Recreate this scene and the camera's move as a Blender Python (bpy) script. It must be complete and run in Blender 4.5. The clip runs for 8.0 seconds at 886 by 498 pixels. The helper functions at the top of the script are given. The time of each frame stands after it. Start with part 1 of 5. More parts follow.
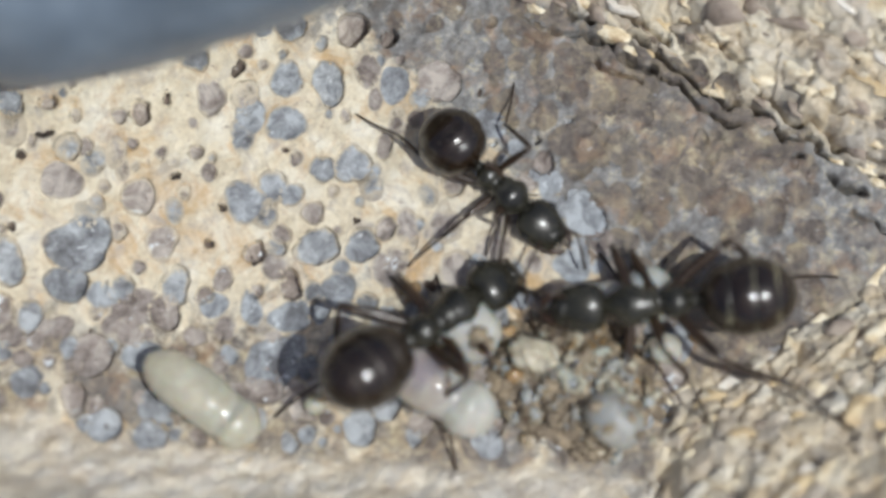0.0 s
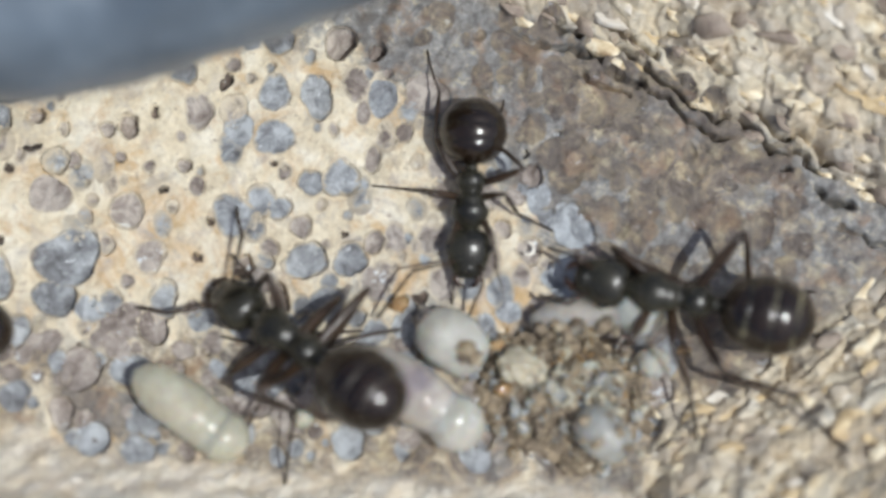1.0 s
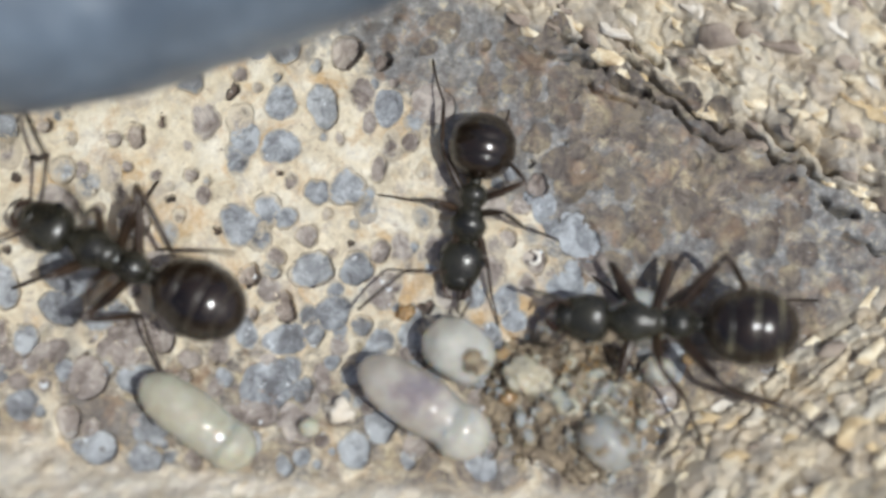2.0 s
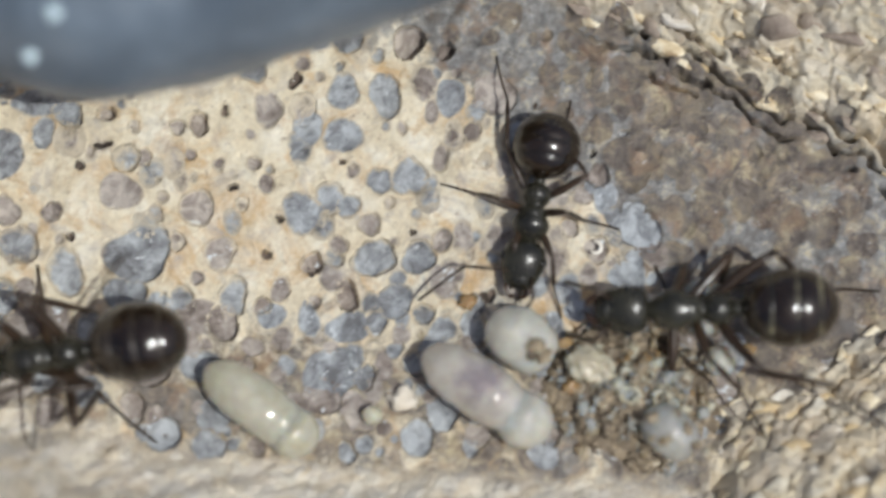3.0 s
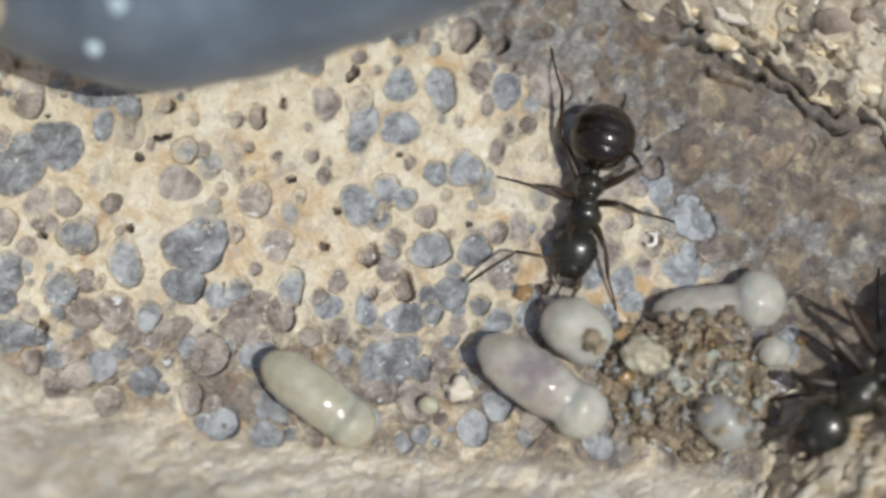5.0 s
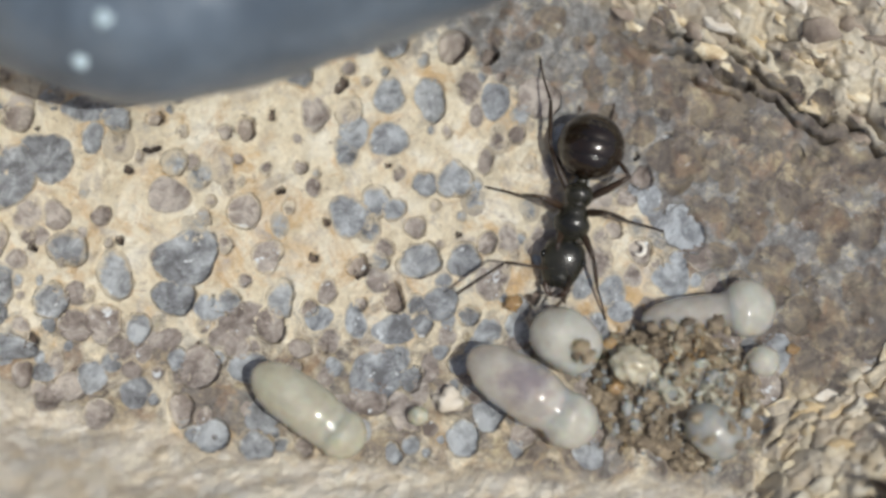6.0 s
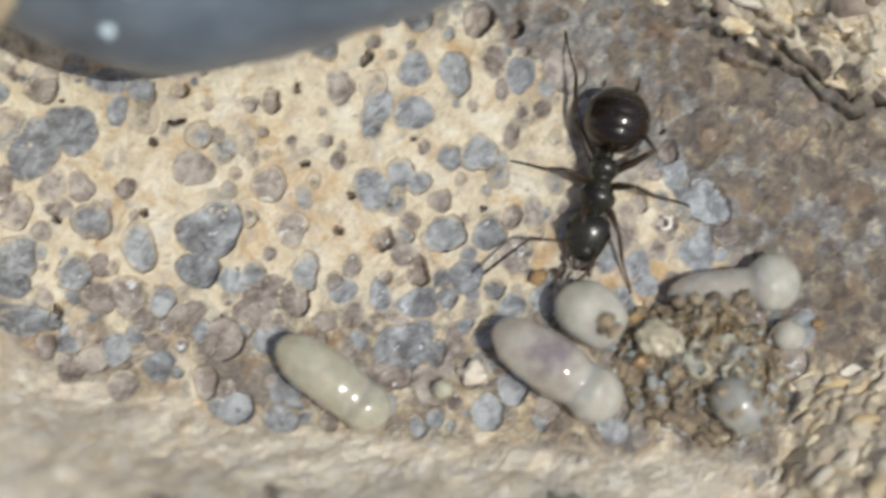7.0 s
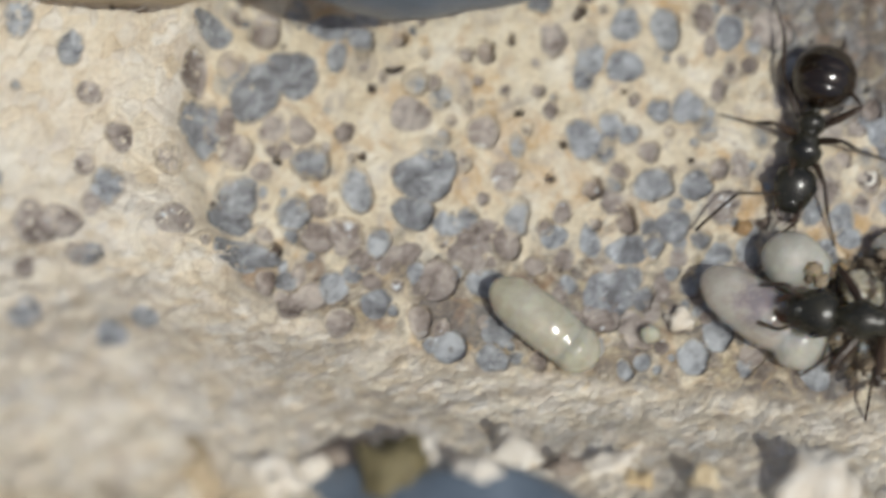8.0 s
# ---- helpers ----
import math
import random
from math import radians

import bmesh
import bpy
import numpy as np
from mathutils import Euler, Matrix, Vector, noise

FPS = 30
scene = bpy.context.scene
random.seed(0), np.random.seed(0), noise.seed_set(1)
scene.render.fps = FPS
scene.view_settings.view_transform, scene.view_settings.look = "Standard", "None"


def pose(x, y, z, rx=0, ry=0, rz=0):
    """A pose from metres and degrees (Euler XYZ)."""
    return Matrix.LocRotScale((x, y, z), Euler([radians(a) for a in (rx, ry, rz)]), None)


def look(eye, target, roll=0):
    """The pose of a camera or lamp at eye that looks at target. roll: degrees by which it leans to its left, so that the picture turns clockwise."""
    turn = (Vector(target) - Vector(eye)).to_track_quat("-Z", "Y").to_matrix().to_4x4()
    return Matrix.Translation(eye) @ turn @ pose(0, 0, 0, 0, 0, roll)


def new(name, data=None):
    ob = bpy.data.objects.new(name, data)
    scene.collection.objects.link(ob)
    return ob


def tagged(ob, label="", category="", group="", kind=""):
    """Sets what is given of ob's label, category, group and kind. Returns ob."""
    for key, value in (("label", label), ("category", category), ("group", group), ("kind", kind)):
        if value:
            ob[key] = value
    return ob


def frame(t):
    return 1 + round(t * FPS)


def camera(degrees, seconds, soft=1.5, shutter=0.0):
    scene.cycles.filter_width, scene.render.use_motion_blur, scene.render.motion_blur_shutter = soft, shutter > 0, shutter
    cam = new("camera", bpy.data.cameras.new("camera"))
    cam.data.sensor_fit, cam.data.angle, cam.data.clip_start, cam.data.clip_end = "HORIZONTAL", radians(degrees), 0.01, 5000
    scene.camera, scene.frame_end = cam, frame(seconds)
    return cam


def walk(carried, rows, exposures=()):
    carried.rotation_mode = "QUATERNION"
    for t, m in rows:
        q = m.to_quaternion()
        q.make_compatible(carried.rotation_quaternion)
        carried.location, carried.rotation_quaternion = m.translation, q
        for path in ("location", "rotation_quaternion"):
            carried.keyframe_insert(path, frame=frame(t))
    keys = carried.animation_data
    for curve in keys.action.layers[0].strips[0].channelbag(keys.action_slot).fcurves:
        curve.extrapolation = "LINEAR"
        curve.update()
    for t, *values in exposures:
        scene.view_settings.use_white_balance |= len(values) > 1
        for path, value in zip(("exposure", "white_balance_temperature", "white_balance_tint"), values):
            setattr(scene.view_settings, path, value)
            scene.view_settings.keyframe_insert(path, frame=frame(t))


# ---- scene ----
from mathutils import Quaternion

MM = 0.001


def mmpose(x, y, z, rx=0, ry=0, rz=0):
    """A pose with its place in millimetres."""
    return pose(x * MM, y * MM, z * MM, rx, ry, rz)


# the hand-held close-up camera, about 57 mm above the stone
cam = camera(20, 8.0, soft=3.0, shutter=0.5)
cam.data.dof.use_dof = True
cam.data.dof.focus_distance = 0.0568
cam.data.dof.aperture_fstop = 29
walk(cam, [
    (0.0, mmpose(3.029, -9.414, 54.847, 10.027, -0.058, -0.719)),
    (0.5, mmpose(3.140, -9.255, 54.808, 9.950, -0.104, -0.744)),
    (1.0, mmpose(3.173, -8.995, 54.931, 9.899, -0.179, -0.756)),
    (1.5, mmpose(3.027, -8.845, 55.110, 9.879, -0.248, -0.789)),
    (2.8, mmpose(1.790, -8.741, 55.292, 9.798, -0.564, -0.775)),
    (3.0, mmpose(1.276, -8.995, 55.366, 9.800, -0.597, -0.596)),
    (3.5, mmpose(0.682, -9.310, 55.567, 9.803, -0.304, -0.362)),
    (4.0, mmpose(-0.000, -9.848, 55.851, 9.996, -0.006, 0.004)),
    (4.5, mmpose(0.013, -9.827, 55.803, 9.949, 0.033, -0.106)),
    (5.0, mmpose(0.698, -9.425, 55.775, 9.974, 0.072, -0.377)),
    (6.5, mmpose(1.221, -9.286, 55.878, 10.084, 0.474, -0.633)),
    (7.0, mmpose(0.664, -9.843, 55.638, 10.053, 0.378, -0.411)),
    (7.2, mmpose(-0.275, -10.357, 55.699, 10.207, 0.391, -0.378)),
    (7.3, mmpose(-0.976, -10.738, 55.837, 10.293, 0.416, -0.165)),
    (7.4, mmpose(-1.672, -11.078, 56.118, 10.385, 0.469, 0.050)),
    (7.5, mmpose(-2.184, -11.306, 56.403, 10.490, 0.555, 0.362)),
    (7.6, mmpose(-3.013, -11.494, 56.703, 10.527, 0.564, 0.511)),
    (7.7, mmpose(-3.948, -12.041, 56.803, 10.564, 0.582, 0.814)),
    (7.8, mmpose(-4.021, -12.219, 56.839, 10.601, 0.639, 0.984)),
    (8.0, mmpose(-3.420, -12.000, 56.994, 10.699, 0.825, 1.108)),
], [(0.0, -0.29, 5950, 10), (1.5, -0.23, 5970, 10), (3.5, -0.42, 6120, 10), (6.5, -0.42, 6270, 10), (7.5, -0.38, 6350, 10), (8.0, -0.57, 6250, 10)])

# ---- light: clear sky and one low-angled sun from the side of the gaster's glint ----
SUN = Vector((0.36, -0.20, 0.915)).normalized()
world = bpy.data.worlds.new("world")
scene.world = world
world.use_nodes = True
sky = world.node_tree.nodes.new("ShaderNodeTexSky")
sky.sky_type = "NISHITA"
sky.sun_disc = False
sky.dust_density = 4.0
sky.ozone_density = 0.6
sky.sun_elevation = math.asin(SUN.z)
sky.sun_rotation = math.atan2(SUN.x, SUN.y)
world.node_tree.links.new(sky.outputs[0], world.node_tree.nodes["Background"].inputs[0])
world.node_tree.nodes["Background"].inputs[1].default_value = 0.1
sun = new("sun", bpy.data.lights.new("sun", "SUN"))
sun.data.energy = 3.55
sun.data.angle = radians(0.53)
sun.data.color = (1.0, 0.985, 0.90)
sun.matrix_world = look(SUN, (0, 0, 0))


# ---- node helpers ----
def material(name):
    m = bpy.data.materials.new(name)
    m.use_nodes = True
    nt = m.node_tree
    return m, nt, nt.nodes["Principled BSDF"]


def node(nt, kind, **inputs):
    n = nt.nodes.new(kind)
    for key, value in inputs.items():
        n.inputs[key.replace("_", " ")].default_value = value
    return n


def coords(nt, per_object=False):
    """Position in millimetres, shifted from object to object if asked."""
    if per_object:
        tc = nt.nodes.new("ShaderNodeTexCoord")
        src = tc.outputs["Object"]
    else:
        geo = nt.nodes.new("ShaderNodeNewGeometry")
        src = geo.outputs["Position"]
    mul = nt.nodes.new("ShaderNodeVectorMath")
    mul.operation = "SCALE"
    mul.inputs["Scale"].default_value = 1000.0
    nt.links.new(src, mul.inputs[0])
    if not per_object:
        return mul.outputs[0]
    info = nt.nodes.new("ShaderNodeObjectInfo")
    add = nt.nodes.new("ShaderNodeVectorMath")
    add.operation = "MULTIPLY_ADD"
    nt.links.new(info.outputs["Random"], add.inputs[0])
    add.inputs[1].default_value = (37.0, 53.0, 71.0)
    nt.links.new(mul.outputs[0], add.inputs[2])
    return add.outputs[0]


def noise_tex(nt, vec, scale, detail=4.0, rough=0.55, distort=0.0):
    n = node(nt, "ShaderNodeTexNoise", Scale=scale, Detail=detail, Roughness=rough, Distortion=distort)
    nt.links.new(vec, n.inputs["Vector"])
    return n.outputs["Fac"]


def sharpen(nt, fac, gain):
    """Stretches a noise about its middle."""
    m = nt.nodes.new("ShaderNodeMath")
    m.operation = "MULTIPLY_ADD"
    nt.links.new(fac, m.inputs[0])
    m.inputs[1].default_value = gain
    m.inputs[2].default_value = 0.5 - 0.5 * gain
    return m.outputs[0]


def ramp(nt, fac, stops):
    r = nt.nodes.new("ShaderNodeValToRGB")
    el = r.color_ramp.elements
    while len(el) < len(stops):
        el.new(0.5)
    for e, (p, c) in zip(el, stops):
        e.position, e.color = p, (*c, 1)
    nt.links.new(fac, r.inputs[0])
    return r.outputs[0]


def mix(nt, fac, a, b, how="MIX"):
    m = nt.nodes.new("ShaderNodeMix")
    m.data_type, m.blend_type = "RGBA", how
    for sock, v in ((m.inputs[0], fac), (m.inputs[6], a), (m.inputs[7], b)):
        if isinstance(v, (int, float)):
            sock.default_value = v
        elif isinstance(v, tuple):
            sock.default_value = (*v, 1)
        else:
            nt.links.new(v, sock)
    return m.outputs[2]


def bump(nt, bsdf, height, strength, dist):
    b = node(nt, "ShaderNodeBump", Strength=strength, Distance=dist * MM)
    nt.links.new(height, b.inputs["Height"])
    nt.links.new(b.outputs[0], bsdf.inputs["Normal"])


def attr(nt, name):
    a = nt.nodes.new("ShaderNodeAttribute")
    a.attribute_name = name
    return a.outputs["Fac"]



def crust_colour(nt, v):
    """Grey-brown crust mottled with rust, blue-grey and yellowish grains."""
    grey = ramp(nt, sharpen(nt, noise_tex(nt, v, 1.7, 8, 0.75, 0.9), 1.4), [(0.32, (0.085, 0.068, 0.058)), (0.43, (0.165, 0.136, 0.118)), (0.51, (0.235, 0.198, 0.165)), (0.59, (0.32, 0.255, 0.175)), (0.70, (0.52, 0.44, 0.28))])
    cool = node(nt, "ShaderNodeMath")
    cool.operation = "MULTIPLY_ADD"
    nt.links.new(attr(nt, "cool"), cool.inputs[0])
    cool.inputs[1].default_value = 0.30
    nt.links.new(noise_tex(nt, v, 0.8, 6, 0.65, 0.4), cool.inputs[2])
    blue = ramp(nt, cool.outputs[0], [(0.54, (0, 0, 0)), (0.76, (0.85, 0.85, 0.85))])
    grey = mix(nt, blue, grey, ramp(nt, noise_tex(nt, v, 3.0, 5, 0.75), [(0.36, (0.12, 0.12, 0.122)), (0.50, (0.23, 0.235, 0.24)), (0.64, (0.40, 0.41, 0.415))]))
    fleck = ramp(nt, noise_tex(nt, v, 3.0, 6, 0.7, 0.3), [(0.55, (0, 0, 0)), (0.65, (0.8, 0.8, 0.8))])
    grey = mix(nt, fleck, grey, (0.55, 0.48, 0.33))
    rust = ramp(nt, noise_tex(nt, v, 1.3, 5, 0.65, 0.3), [(0.53, (0, 0, 0)), (0.68, (0.65, 0.65, 0.65))])
    grey = mix(nt, rust, grey, (0.34, 0.205, 0.115))
    return grey


def stone_material():
    """Cream matrix with ochre stains, grey-brown crust where the crust attribute says, per-chip tones on the broken rims."""
    m, nt, b = material("vesicular_stone")
    v = coords(nt)
    cream = ramp(nt, sharpen(nt, noise_tex(nt, v, 1.0, 7, 0.68, 0.3), 1.6), [(0.25, (0.64, 0.54, 0.38)), (0.45, (0.78, 0.69, 0.515)), (0.70, (0.85, 0.79, 0.65))])
    ochre = ramp(nt, noise_tex(nt, v, 0.6, 6, 0.7, 0.7), [(0.505, (0, 0, 0)), (0.66, (0.85, 0.85, 0.85))])
    base = mix(nt, ochre, cream, (0.54, 0.34, 0.15))
    warm = ramp(nt, noise_tex(nt, v, 1.2, 5, 0.7, 0.5), [(0.54, (0, 0, 0)), (0.68, (0.7, 0.7, 0.7))])
    base = mix(nt, warm, base, (0.62, 0.42, 0.20))
    mauve = ramp(nt, noise_tex(nt, v, 1.5, 6, 0.65, 0.5), [(0.53, (0, 0, 0)), (0.70, (0.7, 0.7, 0.7))])
    base = mix(nt, mauve, base, (0.43, 0.38, 0.35))
    dot = ramp(nt, noise_tex(nt, v, 5.0, 3, 0.6), [(0.63, (0, 0, 0)), (0.72, (0.6, 0.6, 0.6))])
    base = mix(nt, dot, base, (0.34, 0.25, 0.18))
    grey = crust_colour(nt, v)
    n1 = noise_tex(nt, v, 0.9, 7, 0.7, 0.5)
    add = nt.nodes.new("ShaderNodeMath")
    add.operation = "MULTIPLY_ADD"
    nt.links.new(n1, add.inputs[0])
    add.inputs[1].default_value = 1.3
    nt.links.new(attr(nt, "crust"), add.inputs[2])
    crust = ramp(nt, add.outputs[0], [(0.82, (0, 0, 0)), (1.0, (0.95, 0.95, 0.95))])
    base = mix(nt, crust, base, grey)
    # broken, chip-like stone of the rims
    chip = ramp(nt, attr(nt, "tone"), [(0.0, (0.66, 0.56, 0.42)), (0.10, (0.86, 0.79, 0.64)), (0.20, (0.66, 0.60, 0.54)), (0.27, (0.74, 0.61, 0.42)), (0.35, (0.87, 0.82, 0.70)), (0.42, (0.72, 0.68, 0.63)), (0.49, (0.90, 0.88, 0.82)), (0.51, (0.22, 0.165, 0.12)), (0.60, (0.50, 0.41, 0.29)), (0.70, (0.76, 0.66, 0.45)), (0.78, (0.36, 0.31, 0.27)), (0.86, (0.66, 0.50, 0.27)), (0.93, (0.82, 0.75, 0.58)), (1.0, (0.86, 0.81, 0.68))])
    streak = ramp(nt, noise_tex(nt, v, 1.4, 7, 0.7, 0.8), [(0.34, (0.46, 0.36, 0.25)), (0.44, (0.74, 0.64, 0.48)), (0.57, (0.87, 0.81, 0.69))])
    chip = mix(nt, 0.5, chip, streak)
    base = mix(nt, attr(nt, "rim"), base, chip)
    fine = noise_tex(nt, v, 9.0, 4, 0.7)
    base = mix(nt, 0.25, base, ramp(nt, fine, [(0.3, (0.35, 0.32, 0.30)), (0.6, (1, 1, 1))]), "MULTIPLY")
    nt.links.new(base, b.inputs["Base Color"])
    b.inputs["Roughness"].default_value = 0.7
    b.inputs["Specular IOR Level"].default_value = 0.4
    bump(nt, b, noise_tex(nt, v, 4.0, 7, 0.7, 0.5), 0.8, 0.13)
    return m


def lining_material(name, stops, gloss, crystal, crusted=0.0):
    """Glassy mineral skin of a gas bubble, each one a little different, thinning out unevenly towards its edge."""
    m, nt, b = material(name)
    v = coords(nt)
    seed = attr(nt, "seed")
    n = sharpen(nt, noise_tex(nt, v, 2.0, 6, 0.65, 0.5), 2.1)
    mad = node(nt, "ShaderNodeMath")
    mad.operation = "MULTIPLY_ADD"
    nt.links.new(seed, mad.inputs[0])
    mad.inputs[1].default_value = 0.26
    sub = nt.nodes.new("ShaderNodeMath")
    sub.operation = "SUBTRACT"
    nt.links.new(n, sub.inputs[0])
    sub.inputs[1].default_value = 0.13
    nt.links.new(sub.outputs[0], mad.inputs[2])
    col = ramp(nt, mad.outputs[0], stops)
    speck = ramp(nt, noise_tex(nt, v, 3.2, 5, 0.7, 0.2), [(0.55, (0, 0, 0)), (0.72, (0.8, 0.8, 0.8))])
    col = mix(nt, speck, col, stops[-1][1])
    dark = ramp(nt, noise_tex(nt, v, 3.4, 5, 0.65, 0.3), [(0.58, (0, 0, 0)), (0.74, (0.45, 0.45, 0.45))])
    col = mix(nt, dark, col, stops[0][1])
    # specular glints of small crystals, put into the colour as near-white dots
    glint = ramp(nt, noise_tex(nt, v, 2.6, 3, 0.6, 0.2), [(0.655, (0, 0, 0)), (0.70, (0.9, 0.9, 0.9))])
    col = mix(nt, glint, col, (0.80, 0.83, 0.85))
    # the cream matrix shows through in patches, more in some bubbles than in others
    wild = node(nt, "ShaderNodeMath")
    wild.operation = "MULTIPLY"
    nt.links.new(seed, wild.inputs[0])
    wild.inputs[1].default_value = 7.31
    part_of = node(nt, "ShaderNodeMath")
    part_of.operation = "FRACT"
    nt.links.new(wild.outputs[0], part_of.inputs[0])
    thin = node(nt, "ShaderNodeMath")
    thin.operation = "MULTIPLY_ADD"
    nt.links.new(part_of.outputs[0], thin.inputs[0])
    thin.inputs[1].default_value = 0.34
    nt.links.new(attr(nt, "edge"), thin.inputs[2])
    both = node(nt, "ShaderNodeMath")
    both.operation = "ADD"
    nt.links.new(sharpen(nt, noise_tex(nt, v, 2.6, 7, 0.7, 0.9), 2.1), both.inputs[0])
    nt.links.new(thin.outputs[0], both.inputs[1])
    scaled = node(nt, "ShaderNodeMath")
    scaled.operation = "MULTIPLY"
    nt.links.new(both.outputs[0], scaled.inputs[0])
    scaled.inputs[1].default_value = 0.5
    gone = ramp(nt, scaled.outputs[0], [(0.41, (0, 0, 0)), (0.58, (0.88, 0.88, 0.88))])
    cream = ramp(nt, noise_tex(nt, v, 0.9, 6, 0.65), [(0.3, (0.54, 0.45, 0.32)), (0.48, (0.68, 0.59, 0.44)), (0.70, (0.77, 0.71, 0.58))])
    stain = ramp(nt, noise_tex(nt, v, 1.1, 4, 0.6), [(0.58, (0, 0, 0)), (0.72, (0.8, 0.8, 0.8))])
    cream = mix(nt, stain, cream, (0.40, 0.33, 0.29))
    col = mix(nt, gone, col, cream)
    if crusted:
        col = mix(nt, crusted, col, crust_colour(nt, v))
    nt.links.new(col, b.inputs["Base Color"])
    b.inputs["Roughness"].default_value = gloss
    b.inputs["Specular IOR Level"].default_value = 0.5
    bump(nt, b, noise_tex(nt, v, 2.6 * crystal, 6, 0.75), 1.0, 0.22)
    return m


def plain_material(name, stops, scale, rough, spec=0.5, relief=0.03, relief_scale=12.0):
    m, nt, b = material(name)
    v = coords(nt, True)
    nt.links.new(ramp(nt, noise_tex(nt, v, scale, 5, 0.6, 0.3), stops), b.inputs["Base Color"])
    b.inputs["Roughness"].default_value = rough
    b.inputs["Specular IOR Level"].default_value = spec
    bump(nt, b, noise_tex(nt, v, relief_scale, 4, 0.6), 0.5, relief)
    return m


def waxy_material(name, stops, weight=0.7, clear=0.0):
    """Soft translucent brood skin."""
    m, nt, b = material(name)
    v = coords(nt, True)
    col = ramp(nt, noise_tex(nt, v, 1.1, 5, 0.6, 0.2), stops)
    curd = ramp(nt, noise_tex(nt, v, 3.2, 4, 0.6), [(0.40, (0.90, 0.88, 0.84)), (0.62, (1.1, 1.1, 1.08))])
    nt.links.new(mix(nt, 0.8, col, curd, "MULTIPLY"), b.inputs["Base Color"])
    b.inputs["Roughness"].default_value = 0.09
    b.inputs["IOR"].default_value = 1.38
    b.inputs["Specular IOR Level"].default_value = 0.5
    b.inputs["Transmission Weight"].default_value = clear
    b.inputs["Coat Weight"].default_value = 1.0
    b.inputs["Coat Roughness"].default_value = 0.03
    b.inputs["Subsurface Weight"].default_value = weight
    b.inputs["Subsurface Radius"].default_value = (1.0, 0.75, 0.5)
    b.inputs["Subsurface Scale"].default_value = 0.5 * MM
    bump(nt, b, noise_tex(nt, v, 2.2, 2, 0.5), 0.12, 0.05)
    return m


def gut_material():
    """Pinkish brood skin with a purple gut showing through in the middle."""
    m = waxy_material("brood_pinkish_gut", [(0.3, (0.56, 0.525, 0.475)), (0.7, (0.66, 0.63, 0.575))], 0.85, 0.32)
    nt = m.node_tree
    b = nt.nodes["Principled BSDF"]
    skin = b.inputs["Base Color"].links[0].from_socket
    tc = nt.nodes.new("ShaderNodeTexCoord")
    dist = nt.nodes.new("ShaderNodeVectorMath")
    dist.operation = "DISTANCE"
    nt.links.new(tc.outputs["Object"], dist.inputs[0])
    dist.inputs[1].default_value = (1.42 * MM, 0.10 * MM, 0.5 * MM)
    wob = noise_tex(nt, coords(nt), 3.0, 4, 0.6)
    add = nt.nodes.new("ShaderNodeMath")
    add.operation = "MULTIPLY_ADD"
    nt.links.new(dist.outputs["Value"], add.inputs[0])
    add.inputs[1].default_value = 750.0
    nt.links.new(wob, add.inputs[2])
    patch = ramp(nt, add.outputs[0], [(0.70, (0.75, 0.75, 0.75)), (0.85, (0.3, 0.3, 0.3)), (1.0, (0, 0, 0))])
    nt.links.new(mix(nt, patch, skin, (0.27, 0.225, 0.265)), b.inputs["Base Color"])
    return m


def cuticle_material(name, dark, light, rough, coat, relief=0.03, lo=0.35, hi=0.75):
    m, nt, b = material(name)
    v = coords(nt, True)
    nt.links.new(ramp(nt, noise_tex(nt, v, 1.6, 5, 0.6), [(lo, dark), (hi, light)]), b.inputs["Base Color"])
    b.inputs["Roughness"].default_value = rough
    b.inputs["Specular IOR Level"].default_value = 0.4
    b.inputs["Coat Weight"].default_value = coat
    b.inputs["Coat Roughness"].default_value = 0.12
    bump(nt, b, noise_tex(nt, v, 8.0, 5, 0.65), 0.4, relief)
    return m


STONE = stone_material()
BLUE_SKIN = lining_material("blue_mineral", [(0.15, (0.19, 0.19, 0.198)), (0.36, (0.30, 0.308, 0.322)), (0.54, (0.415, 0.432, 0.452)), (0.78, (0.62, 0.65, 0.67))], 0.2, 1.2)
GREY_SKIN = lining_material("grey_mineral", [(0.15, (0.18, 0.145, 0.125)), (0.36, (0.285, 0.24, 0.212)), (0.54, (0.385, 0.335, 0.30)), (0.78, (0.57, 0.51, 0.45))], 0.24, 0.8)
# brown hole lining, darkened to carry shade the coarse mesh can't cast
HOLE_SKIN = lining_material("shaded_brown_mineral", [(0.20, (0.035, 0.026, 0.021)), (0.40, (0.07, 0.052, 0.042)), (0.56, (0.13, 0.10, 0.08)), (0.80, (0.26, 0.20, 0.165))], 0.3, 0.8)
CRUST_SKIN = lining_material("crust_mineral", [(0.20, (0.115, 0.097, 0.086)), (0.40, (0.18, 0.156, 0.14)), (0.54, (0.24, 0.208, 0.178)), (0.78, (0.40, 0.34, 0.25))], 0.4, 1.0, 0.62)
DARK_ROCK = plain_material("blue_grey_rock", [(0.3, (0.075, 0.095, 0.12)), (0.55, (0.125, 0.155, 0.19)), (0.8, (0.20, 0.24, 0.28))], 0.5, 0.3, 0.6, 0.25, 1.2)
TAN_ROCK = plain_material("tan_rock", [(0.3, (0.30, 0.22, 0.13)), (0.55, (0.50, 0.40, 0.26)), (0.8, (0.68, 0.60, 0.45))], 0.9, 0.7, 0.4, 0.15, 3.0)
CHIP_TAN = plain_material("chip_tan", [(0.32, (0.36, 0.26, 0.15)), (0.45, (0.64, 0.52, 0.33)), (0.62, (0.84, 0.76, 0.58))], 1.3, 0.65, 0.4, 0.06, 7.0)
